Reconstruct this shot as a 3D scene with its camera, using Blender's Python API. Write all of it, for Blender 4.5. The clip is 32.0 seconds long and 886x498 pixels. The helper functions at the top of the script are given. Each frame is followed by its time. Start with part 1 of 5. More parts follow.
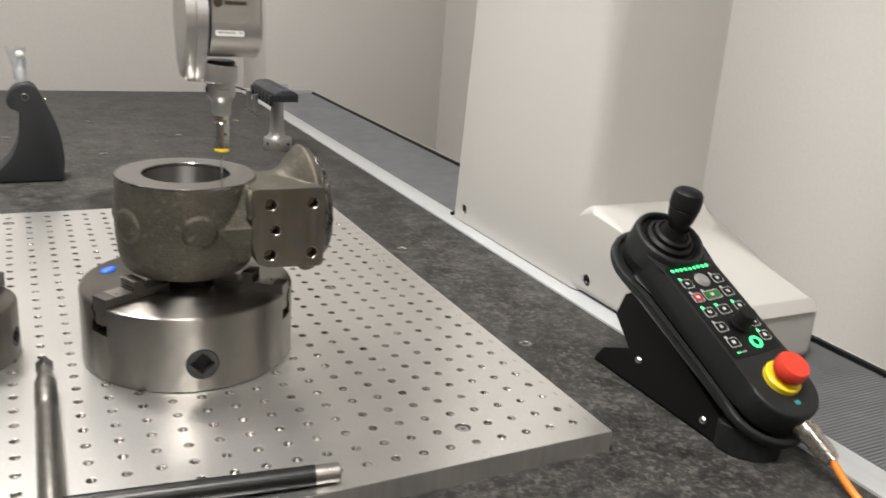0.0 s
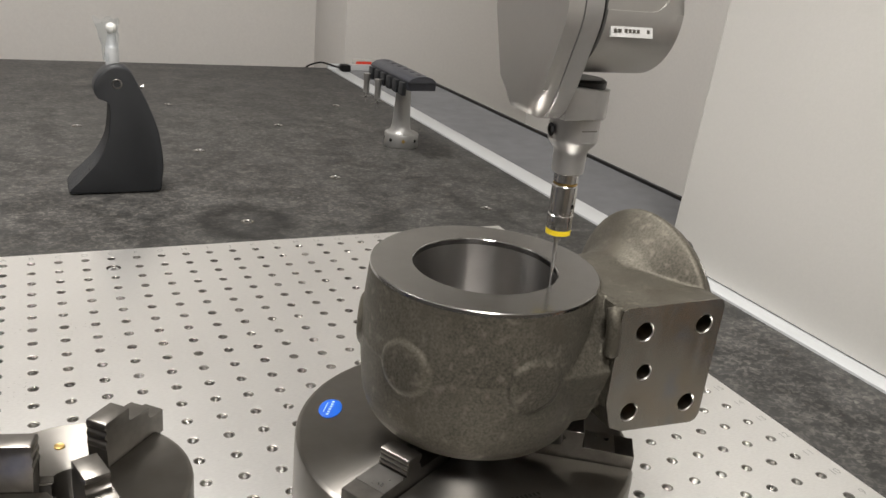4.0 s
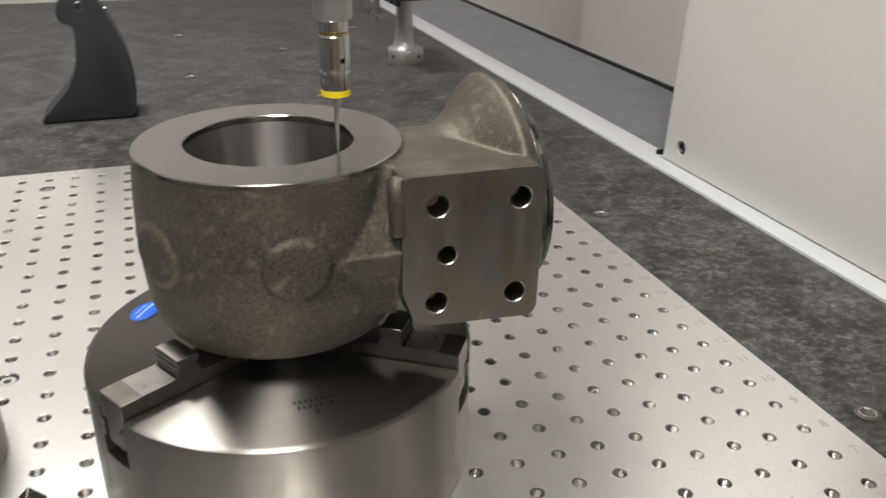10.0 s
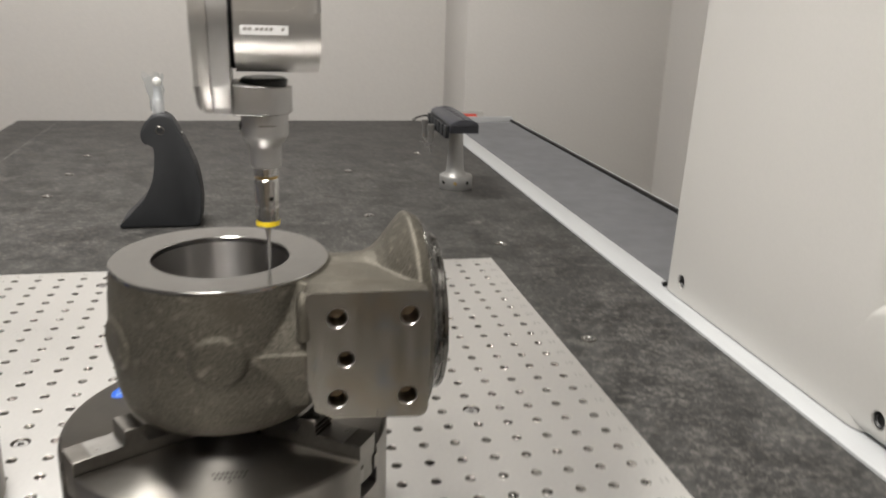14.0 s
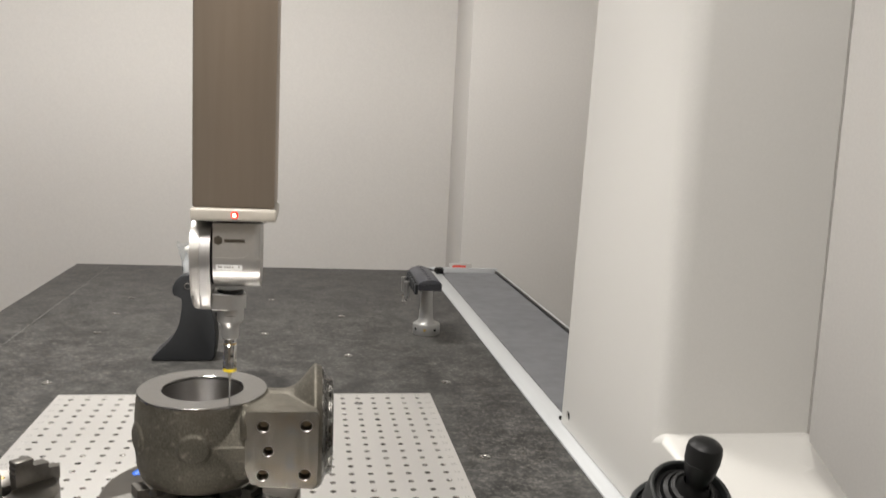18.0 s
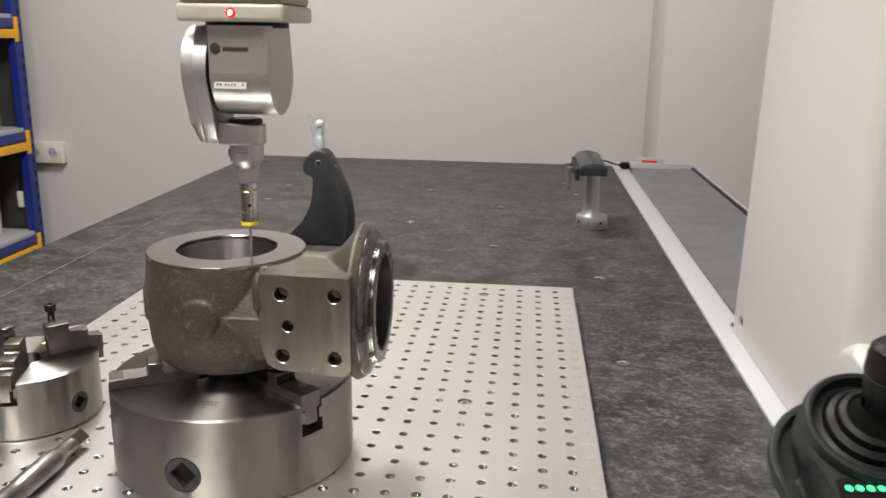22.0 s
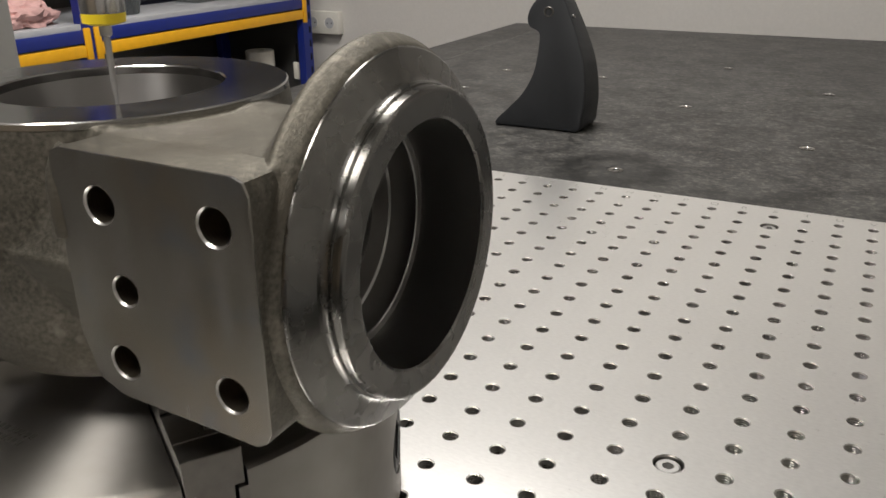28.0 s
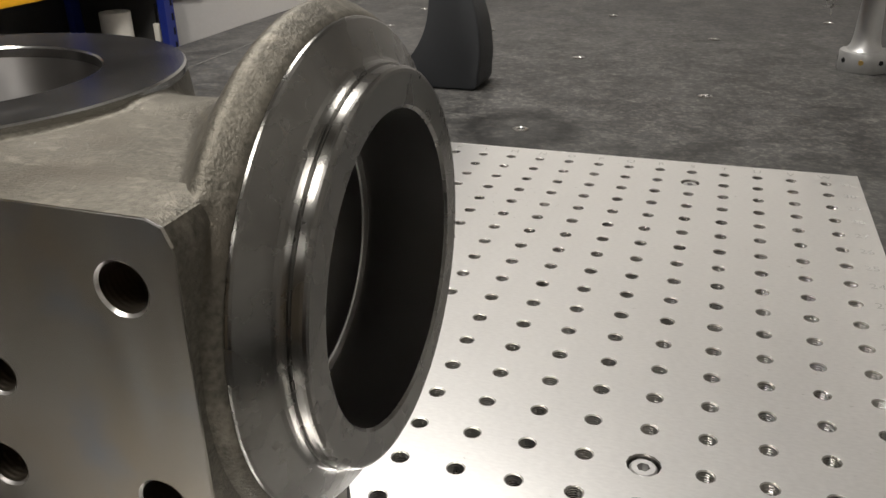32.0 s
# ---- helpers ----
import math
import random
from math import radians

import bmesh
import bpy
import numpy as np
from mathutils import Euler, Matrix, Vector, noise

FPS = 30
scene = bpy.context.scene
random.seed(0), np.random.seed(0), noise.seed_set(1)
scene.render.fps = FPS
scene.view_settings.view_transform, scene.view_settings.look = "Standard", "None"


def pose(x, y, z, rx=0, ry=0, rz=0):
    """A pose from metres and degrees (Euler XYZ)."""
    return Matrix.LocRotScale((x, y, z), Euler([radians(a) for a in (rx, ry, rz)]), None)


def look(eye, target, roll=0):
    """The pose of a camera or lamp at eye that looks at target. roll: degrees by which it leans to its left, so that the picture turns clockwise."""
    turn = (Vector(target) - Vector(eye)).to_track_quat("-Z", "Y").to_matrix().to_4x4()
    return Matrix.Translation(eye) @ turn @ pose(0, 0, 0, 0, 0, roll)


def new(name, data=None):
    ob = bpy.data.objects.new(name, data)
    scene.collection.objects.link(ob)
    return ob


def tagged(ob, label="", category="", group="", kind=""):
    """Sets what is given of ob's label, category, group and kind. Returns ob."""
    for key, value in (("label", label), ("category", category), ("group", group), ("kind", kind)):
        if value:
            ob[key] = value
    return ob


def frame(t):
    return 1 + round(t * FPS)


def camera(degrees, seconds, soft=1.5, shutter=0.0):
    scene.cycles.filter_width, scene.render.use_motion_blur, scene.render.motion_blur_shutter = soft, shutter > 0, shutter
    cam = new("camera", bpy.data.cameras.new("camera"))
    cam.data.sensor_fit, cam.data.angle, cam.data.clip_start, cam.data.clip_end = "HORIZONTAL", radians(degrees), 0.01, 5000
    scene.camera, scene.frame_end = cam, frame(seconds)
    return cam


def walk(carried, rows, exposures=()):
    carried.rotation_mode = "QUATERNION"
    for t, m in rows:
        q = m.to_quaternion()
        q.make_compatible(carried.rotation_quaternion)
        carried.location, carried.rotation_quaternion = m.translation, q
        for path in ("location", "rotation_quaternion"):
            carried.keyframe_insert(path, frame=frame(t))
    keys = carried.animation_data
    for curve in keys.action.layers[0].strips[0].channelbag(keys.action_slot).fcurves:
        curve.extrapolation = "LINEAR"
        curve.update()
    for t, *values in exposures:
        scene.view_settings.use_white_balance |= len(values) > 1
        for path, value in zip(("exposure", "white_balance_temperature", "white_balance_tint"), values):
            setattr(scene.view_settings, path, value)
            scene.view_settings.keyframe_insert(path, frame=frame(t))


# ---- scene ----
cam = camera(56.3, 32.0, shutter=0.5)
PATH = [
    (0, (-0.429, -0.903, 0.375), (0.465, 0.773, -0.251), 4.6),
    (0.5, (-0.47, -0.898, 0.383), (0.367, 0.825, -0.191), 4.9),
    (1, (-0.487, -0.897, 0.386), (0.195, 0.904, -0.156), 4.8),
    (1.5, (-0.482, -0.844, 0.369), (0.052, 0.99, -0.223), 5.2),
    (2, (-0.454, -0.695, 0.357), (0.041, 1.155, -0.22), 6.8),
    (2.5, (-0.447, -0.613, 0.359), (0.21, 1.187, -0.212), 6.2),
    (3, (-0.489, -0.575, 0.354), (0.333, 1.125, -0.305), 5.6),
    (3.5, (-0.51, -0.503, 0.348), (0.345, 1.166, -0.347), 6.1),
    (5.5, (-0.478, -0.471, 0.346), (0.304, 1.215, -0.392), 3.1),
    (6, (-0.476, -0.48, 0.352), (0.266, 1.222, -0.392), 2.0),
    (6.5, (-0.467, -0.487, 0.344), (0.301, 1.193, -0.421), 2.2),
    (7, (-0.463, -0.498, 0.348), (0.341, 1.156, -0.439), 2.1),
    (7.5, (-0.466, -0.503, 0.349), (0.35, 1.149, -0.428), 2.5),
    (8, (-0.466, -0.503, 0.348), (0.355, 1.142, -0.438), 2.7),
    (8.5, (-0.462, -0.504, 0.346), (0.356, 1.14, -0.446), 2.6),
    (9, (-0.416, -0.517, 0.32), (0.429, 1.105, -0.488), 1.4),
    (9.5, (-0.351, -0.498, 0.301), (0.415, 1.15, -0.536), -0.8),
    (10, (-0.341, -0.504, 0.303), (0.276, 1.197, -0.549), 1.1),
    (10.5, (-0.336, -0.526, 0.308), (0.193, 1.199, -0.555), 1.8),
    (11, (-0.362, -0.575, 0.341), (0.159, 1.206, -0.403), 2.4),
    (11.5, (-0.379, -0.658, 0.362), (0.138, 1.169, -0.267), 4.0),
    (12, (-0.378, -0.692, 0.363), (0.163, 1.134, -0.248), 4.6),
    (12.5, (-0.381, -0.699, 0.365), (0.18, 1.124, -0.237), 4.9),
    (13, (-0.379, -0.697, 0.364), (0.186, 1.123, -0.242), 4.8),
    (13.5, (-0.365, -0.691, 0.351), (0.208, 1.118, -0.28), 4.9),
    (14, (-0.262, -0.604, 0.336), (0.149, 1.26, -0.261), 1.9),
    (14.5, (-0.226, -0.589, 0.348), (0.011, 1.345, -0.104), 5.1),
    (15, (-0.195, -0.698, 0.417), (0.063, 1.25, 0.049), 4.9),
    (15.5, (-0.183, -0.814, 0.462), (0.136, 1.135, 0.144), 2.6),
    (17.5, (-0.194, -0.962, 0.471), (0.118, 0.998, 0.22), 2.7),
    (18, (-0.191, -0.951, 0.454), (0.136, 1.0, 0.16), 2.8),
    (18.5, (-0.181, -0.935, 0.437), (0.155, 1.002, 0.069), 2.8),
    (19, (-0.162, -0.911, 0.43), (0.181, 1.015, 0.017), 2.0),
    (19.5, (-0.105, -0.863, 0.399), (0.04, 1.086, -0.026), 1.4),
    (20, (-0.095, -0.834, 0.379), (0.0, 1.114, -0.065), 1.3),
    (20.5, (-0.083, -0.823, 0.374), (-0.017, 1.123, -0.084), 1.4),
    (21, (-0.073, -0.817, 0.365), (0.023, 1.12, -0.121), 1.5),
    (21.5, (-0.064, -0.775, 0.361), (-0.08, 1.166, -0.121), 0.9),
    (22, (-0.05, -0.753, 0.353), (-0.239, 1.172, -0.153), 0.9),
    (22.5, (-0.067, -0.658, 0.331), (-0.375, 1.251, -0.178), 1.1),
    (23, (-0.072, -0.57, 0.308), (-0.698, 1.261, -0.196), 3.5),
    (23.5, (-0.05, -0.53, 0.288), (-0.825, 1.218, -0.299), 2.7),
    (24, (-0.035, -0.516, 0.284), (-0.839, 1.225, -0.283), 2.1),
    (24.5, (-0.025, -0.493, 0.278), (-0.832, 1.24, -0.309), 1.5),
    (25, (-0.031, -0.46, 0.263), (-0.811, 1.264, -0.384), 1.5),
    (25.5, (-0.029, -0.452, 0.257), (-0.828, 1.266, -0.383), 0.7),
    (27.5, (-0.039, -0.358, 0.235), (-0.873, 1.303, -0.505), -0.3),
    (28, (-0.045, -0.329, 0.235), (-0.901, 1.318, -0.509), -0.6),
    (28.5, (-0.049, -0.314, 0.229), (-0.931, 1.334, -0.483), -1.7),
    (29, (-0.066, -0.302, 0.229), (-0.753, 1.428, -0.503), -1.7),
    (29.5, (-0.087, -0.281, 0.224), (-0.707, 1.441, -0.582), -2.2),
    (30, (-0.099, -0.278, 0.221), (-0.641, 1.421, -0.683), -0.6),
    (30.5, (-0.09, -0.285, 0.23), (-0.697, 1.435, -0.591), -1.5),
    (31, (-0.089, -0.287, 0.228), (-0.66, 1.426, -0.631), -1.2),
    (31.5, (-0.09, -0.289, 0.231), (-0.659, 1.422, -0.633), -0.8),
    (32, (-0.09, -0.288, 0.231), (-0.669, 1.428, -0.616), -1.1),
]
walk(cam, [(t, look(eye, target, roll)) for t, eye, target, roll in PATH], exposures=[(0.0, 0.12), (1.0, 0.22), (2.0, 0.28), (2.8, 0.02), (7.0, 0.02), (9.0, 0.02), (11.0, -0.08), (13.0, -0.06), (15.0, 0.20), (20.0, 0.14), (22.0, 0.16), (23.0, 0.20), (24.0, 0.10), (25.5, 0.06), (27.5, -0.20), (31.3, -0.20), (32.0, -0.08)])

# ---- world and large lights ----
world = bpy.data.worlds.new("world")
scene.world = world
world.use_nodes = True
world.node_tree.nodes["Background"].inputs[0].default_value = (0.8, 0.85, 0.9, 1)
world.node_tree.nodes["Background"].inputs[1].default_value = 0.05

CEIL = 1.78
FLOOR = -0.9
PANELS = [(-0.60, -0.85, 46.0), (-0.72, 0.78, 47.0), (-0.60, -2.65, 16.0)]


def panel_lamp(x, y, watts):
    data = bpy.data.lights.new("ceiling_panel_light", "AREA")
    data.shape, data.size = "SQUARE", 0.56
    data.energy, data.color = watts, (1.0, 0.955, 0.905)
    ob = new("ceiling_panel_light", data)
    ob.matrix_world = pose(x, y, CEIL - 0.035)


for px, py, pw in PANELS:
    panel_lamp(px, py, pw)


# ---- materials ----
def material(name, color, rough=0.5, metal=0.0, vary=0.12, grain=60.0, stain=6.0, bump=0.0, bump_scale=None,
             stretch=(1, 1, 1), rough_vary=0.08, aniso=None, spec=0.5, tint=None, coat=0.0):
    """Principled surface with variation at two scales and a fine relief."""
    m = bpy.data.materials.new(name)
    m.use_nodes = True
    nt = m.node_tree
    p = nt.nodes["Principled BSDF"]
    p.inputs["Metallic"].default_value = metal
    p.inputs["Specular IOR Level"].default_value = spec
    p.inputs["Coat Weight"].default_value = coat
    tc = nt.nodes.new("ShaderNodeTexCoord")
    mp = nt.nodes.new("ShaderNodeMapping")
    mp.inputs["Scale"].default_value = stretch
    nt.links.new(tc.outputs["Object"], mp.inputs["Vector"])
    fine = nt.nodes.new("ShaderNodeTexNoise")
    fine.inputs["Scale"].default_value = grain
    fine.inputs["Detail"].default_value = 6
    big = nt.nodes.new("ShaderNodeTexNoise")
    big.inputs["Scale"].default_value = stain
    big.inputs["Detail"].default_value = 4
    nt.links.new(mp.outputs[0], fine.inputs["Vector"])
    nt.links.new(tc.outputs["Object"], big.inputs["Vector"])
    mix = nt.nodes.new("ShaderNodeMath")
    mix.operation = "MULTIPLY_ADD"
    mix.inputs[1].default_value = 0.6
    half = nt.nodes.new("ShaderNodeMath")
    half.operation = "MULTIPLY"
    half.inputs[1].default_value = 0.4
    nt.links.new(big.outputs["Fac"], half.inputs[0])
    nt.links.new(fine.outputs["Fac"], mix.inputs[0])
    nt.links.new(half.outputs[0], mix.inputs[2])
    ramp = nt.nodes.new("ShaderNodeValToRGB")
    c = Vector(color)
    d = Vector(tint) if tint else c
    ramp.color_ramp.elements[0].position = 0.32
    ramp.color_ramp.elements[1].position = 0.68
    ramp.color_ramp.elements[0].color = (*[max(0, v * (1 - vary)) for v in d], 1)
    ramp.color_ramp.elements[1].color = (*[min(1, v * (1 + vary)) for v in c], 1)
    nt.links.new(mix.outputs[0], ramp.inputs[0])
    nt.links.new(ramp.outputs[0], p.inputs["Base Color"])
    rr = nt.nodes.new("ShaderNodeMapRange")
    rr.inputs["From Min"].default_value, rr.inputs["From Max"].default_value = 0.3, 0.7
    rr.inputs["To Min"].default_value = max(0.02, rough - rough_vary)
    rr.inputs["To Max"].default_value = min(1, rough + rough_vary)
    nt.links.new(mix.outputs[0], rr.inputs[0])
    nt.links.new(rr.outputs[0], p.inputs["Roughness"])
    if bump:
        bp = nt.nodes.new("ShaderNodeBump")
        bp.inputs["Strength"].default_value = 1.0
        bp.inputs["Distance"].default_value = bump
        if bump_scale:
            rel = nt.nodes.new("ShaderNodeTexNoise")
            rel.inputs["Scale"].default_value = bump_scale
            rel.inputs["Detail"].default_value = 3
            nt.links.new(mp.outputs[0], rel.inputs["Vector"])
            nt.links.new(rel.outputs["Fac"], bp.inputs["Height"])
        else:
            nt.links.new(fine.outputs["Fac"], bp.inputs["Height"])
        nt.links.new(bp.outputs[0], p.inputs["Normal"])
    if aniso:
        tan = nt.nodes.new("ShaderNodeTangent")
        tan.direction_type, tan.axis = "RADIAL", aniso[0]
        p.inputs["Anisotropic"].default_value = aniso[1]
        p.inputs["Anisotropic Rotation"].default_value = aniso[2]
        nt.links.new(tan.outputs[0], p.inputs["Tangent"])
    return m


def glowing(name, color, strength):
    m = material(name, color, 0.4)
    p = m.node_tree.nodes["Principled BSDF"]
    p.inputs["Emission Color"].default_value = (*color, 1)
    p.inputs["Emission Strength"].default_value = strength
    return m


def clear(name, color, rough=0.05, ior=1.45):
    m = bpy.data.materials.new(name)
    m.use_nodes = True
    p = m.node_tree.nodes["Principled BSDF"]
    p.inputs["Base Color"].default_value = (*color, 1)
    p.inputs["Transmission Weight"].default_value = 1.0
    p.inputs["Roughness"].default_value = rough
    p.inputs["IOR"].default_value = ior
    return m


def film(name, through_part, rough):
    """Thin clear plastic or glass: mostly seen through, with a glossy skin."""
    m = bpy.data.materials.new(name)
    m.use_nodes = True
    nt = m.node_tree
    nt.nodes.remove(nt.nodes["Principled BSDF"])
    clear_side = nt.nodes.new("ShaderNodeBsdfTransparent")
    clear_side.inputs[0].default_value = (0.93, 0.95, 0.96, 1)
    skin = nt.nodes.new("ShaderNodeBsdfPrincipled")
    skin.inputs["Base Color"].default_value = (0.45, 0.46, 0.46, 1)
    skin.inputs["Roughness"].default_value = rough
    skin.inputs["Specular IOR Level"].default_value = 0.8
    mx = nt.nodes.new("ShaderNodeMixShader")
    mx.inputs[0].default_value = 1 - through_part
    nt.links.new(clear_side.outputs[0], mx.inputs[1])
    nt.links.new(skin.outputs[0], mx.inputs[2])
    nt.links.new(mx.outputs[0], nt.nodes["Material Output"].inputs[0])
    return m


def flecked(m, scale, lo, hi, color):
    """Adds sparse lighter flecks and rubs to a surface."""
    nt = m.node_tree
    p = nt.nodes["Principled BSDF"]
    tc = [n for n in nt.nodes if n.bl_idname == "ShaderNodeTexCoord"][0]
    was = p.inputs["Base Color"].links[0].from_socket
    spot = nt.nodes.new("ShaderNodeTexNoise")
    spot.inputs["Scale"].default_value, spot.inputs["Detail"].default_value = scale, 4
    nt.links.new(tc.outputs["Object"], spot.inputs["Vector"])
    step = nt.nodes.new("ShaderNodeMapRange")
    step.inputs["From Min"].default_value, step.inputs["From Max"].default_value = lo, hi
    nt.links.new(spot.outputs["Fac"], step.inputs[0])
    mx = nt.nodes.new("ShaderNodeMix")
    mx.data_type = "RGBA"
    mx.inputs[7].default_value = (*color, 1)
    nt.links.new(step.outputs[0], mx.inputs[0])
    nt.links.new(was, mx.inputs[6])
    nt.links.new(mx.outputs[2], p.inputs["Base Color"])


def granite_material():
    """Dark polished granite: flecks of three tones, worn patches, and satin gloss."""
    m = material("dark_granite", (0.052, 0.0515, 0.0495), 0.5, vary=0.34, grain=110, stain=7.0, bump=0.0001, spec=0.2, tint=(0.032, 0.032, 0.0315))
    nt = m.node_tree
    p = nt.nodes["Principled BSDF"]
    tc = [n for n in nt.nodes if n.bl_idname == "ShaderNodeTexCoord"][0]
    base = [n for n in nt.nodes if n.bl_idname == "ShaderNodeValToRGB"][0]
    vor = nt.nodes.new("ShaderNodeTexNoise")
    vor.inputs["Scale"].default_value = 170
    vor.inputs["Detail"].default_value = 4
    vor.inputs["Distortion"].default_value = 0.9
    drawn = nt.nodes.new("ShaderNodeMapping")
    drawn.inputs["Scale"].default_value = (0.9, 1.0, 1.0)
    nt.links.new(tc.outputs["Object"], drawn.inputs["Vector"])
    nt.links.new(drawn.outputs[0], vor.inputs["Vector"])
    fl = nt.nodes.new("ShaderNodeValToRGB")
    fl.color_ramp.elements[0].position, fl.color_ramp.elements[1].position = 0.46, 0.74
    fl.color_ramp.elements[0].color, fl.color_ramp.elements[1].color = (0, 0, 0, 1), (1, 1, 1, 1)
    nt.links.new(vor.outputs["Fac"], fl.inputs[0])
    mx = nt.nodes.new("ShaderNodeMix")
    mx.data_type = "RGBA"
    mx.inputs[7].default_value = (0.135, 0.129, 0.117, 1)
    nt.links.new(fl.outputs[0], mx.inputs[0])
    nt.links.new(base.outputs[0], mx.inputs[6])
    # old oil ring round one insert
    far = nt.nodes.new("ShaderNodeVectorMath")
    far.operation = "DISTANCE"
    far.inputs[1].default_value = (-0.276, 0.52, -0.02)
    nt.links.new(tc.outputs["Object"], far.inputs[0])
    wob = nt.nodes.new("ShaderNodeTexNoise")
    wob.inputs["Scale"].default_value, wob.inputs["Detail"].default_value = 22, 3
    nt.links.new(tc.outputs["Object"], wob.inputs["Vector"])
    bend = nt.nodes.new("ShaderNodeMath")
    bend.operation = "MULTIPLY_ADD"
    bend.inputs[1].default_value = 0.05
    nt.links.new(wob.outputs["Fac"], bend.inputs[0])
    nt.links.new(far.outputs["Value"], bend.inputs[2])
    ring = nt.nodes.new("ShaderNodeValToRGB")
    ring.color_ramp.elements[0].position, ring.color_ramp.elements[1].position = 0.045, 0.105
    ring.color_ramp.elements[0].color, ring.color_ramp.elements[1].color = (0.85, 0.85, 0.85, 1), (1, 1, 1, 1)
    low = ring.color_ramp.elements.new(0.075)
    low.color = (0.36, 0.36, 0.36, 1)
    nt.links.new(bend.outputs[0], ring.inputs[0])
    dark = nt.nodes.new("ShaderNodeMix")
    dark.data_type, dark.blend_type = "RGBA", "MULTIPLY"
    dark.inputs[0].default_value = 1.0
    cloud = nt.nodes.new("ShaderNodeTexNoise")
    cloud.inputs["Scale"].default_value, cloud.inputs["Detail"].default_value, cloud.inputs["Roughness"].default_value = 26, 6, 0.68
    nt.links.new(tc.outputs["Object"], cloud.inputs["Vector"])
    tone = nt.nodes.new("ShaderNodeValToRGB")
    tone.color_ramp.elements[0].position, tone.color_ramp.elements[1].position = 0.40, 0.62
    tone.color_ramp.elements[0].color, tone.color_ramp.elements[1].color = (0.46, 0.46, 0.46, 1), (1.0, 1.0, 1.0, 1)
    nt.links.new(cloud.outputs["Fac"], tone.inputs[0])
    mottled = nt.nodes.new("ShaderNodeMix")
    mottled.data_type, mottled.blend_type = "RGBA", "MULTIPLY"
    mottled.inputs[0].default_value = 1.0
    nt.links.new(mx.outputs[2], mottled.inputs[6])
    nt.links.new(tone.outputs[0], mottled.inputs[7])
    nt.links.new(mottled.outputs[2], dark.inputs[6])
    nt.links.new(ring.outputs[0], dark.inputs[7])
    nt.links.new(dark.outputs[2], p.inputs["Base Color"])
    return m


def thread_material(name, color, pitch, rough=0.35, cut=0.5):
    """Cut thread: fine rings along z."""
    m = material(name, color, rough, 1.0)
    nt = m.node_tree
    p = nt.nodes["Principled BSDF"]
    tc = [n for n in nt.nodes if n.bl_idname == "ShaderNodeTexCoord"][0]
    wave = nt.nodes.new("ShaderNodeTexWave")
    wave.bands_direction = "Z"
    wave.inputs["Scale"].default_value = 0.314 / pitch
    nt.links.new(tc.outputs["Object"], wave.inputs["Vector"])
    bp = nt.nodes.new("ShaderNodeBump")
    bp.inputs["Distance"].default_value = pitch * cut
    nt.links.new(wave.outputs["Fac"], bp.inputs["Height"])
    nt.links.new(bp.outputs[0], p.inputs["Normal"])
    return m


M_WALL = material("painted_wall", (0.645, 0.628, 0.602), 0.85, vary=0.035, grain=120, stain=1.2, bump=0.00035, bump_scale=210)
M_CEIL = material("ceiling_paint", (0.8, 0.8, 0.79), 0.9, vary=0.03, grain=50, stain=2)
M_FLOOR = material("grey_floor", (0.12, 0.12, 0.12), 0.5, vary=0.1, grain=40, stain=2)
# unseen west wall: dark tone added to dim reflections in the metal
M_REFLECT_DARK = material("dark_reflection_wall", (0.16, 0.155, 0.15), 0.8, vary=0.05, grain=60, stain=1.5)
# unseen south wall: beige picked to put warm reflections on milled metal
M_REFLECT_WARM = material("warm_reflection_wall", (0.50, 0.42, 0.32), 0.8, vary=0.05, grain=60, stain=1.5)
M_GRANITE = granite_material()
M_PLATE = material("ground_plate", (0.87, 0.865, 0.85), 0.29, 0.95, vary=0.06, grain=800, stain=5, stretch=(0.35, 1, 1), rough_vary=0.02)
M_PLATE_EDGE = material("milled_plate_edge", (0.62, 0.61, 0.59), 0.36, 0.9, vary=0.12, grain=160, stain=30, stretch=(1, 1, 0.1))
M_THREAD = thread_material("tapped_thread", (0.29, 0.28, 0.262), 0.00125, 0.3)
# near-black that stands in for the shade inside holes and slots
M_HOLE_SHADE = material("hole_shade", (0.012, 0.012, 0.012), 0.7, 0.0, spec=0.15)
M_ENGRAVE = material("engraved_mark", (0.60, 0.60, 0.585), 0.45, 0.85)
M_STEEL = material("ground_steel", (0.275, 0.262, 0.243), 0.315, 1.0, vary=0.07, grain=90, stain=8, rough_vary=0.0, aniso=("Z", 0.95, 0.25))
M_STEEL_MARK = material("stamped_steel", (0.15, 0.143, 0.13), 0.4, 1.0)
M_JAW = material("hardened_jaw", (0.19, 0.18, 0.165), 0.34, 1.0, vary=0.15, grain=200, stain=20, rough_vary=0.05, bump=0.00002)
M_JAW_BRIGHT = material("ground_jaw", (0.45, 0.44, 0.42), 0.3, 1.0, vary=0.05, grain=140, stain=20, rough_vary=0.03)
M_BLACKSTEEL = material("black_oxide", (0.028, 0.028, 0.028), 0.35, 0.7, vary=0.3, grain=120)
# dark key sockets; also the shade colour of jaw slots and hub boss
M_SOCKET = material("dark_socket", (0.022, 0.021, 0.020), 0.45, 0.0, vary=0.2, grain=120, spec=0.35)
M_CAST = material("blasted_casting", (0.110, 0.1015, 0.083), 0.53, 0.66, vary=0.36, grain=700, stain=18, bump=0.00021, bump_scale=1450, spec=0.22, tint=(0.080, 0.074, 0.060), rough_vary=0.08)
flecked(M_CAST, 150, 0.58, 0.78, (0.19, 0.172, 0.142))
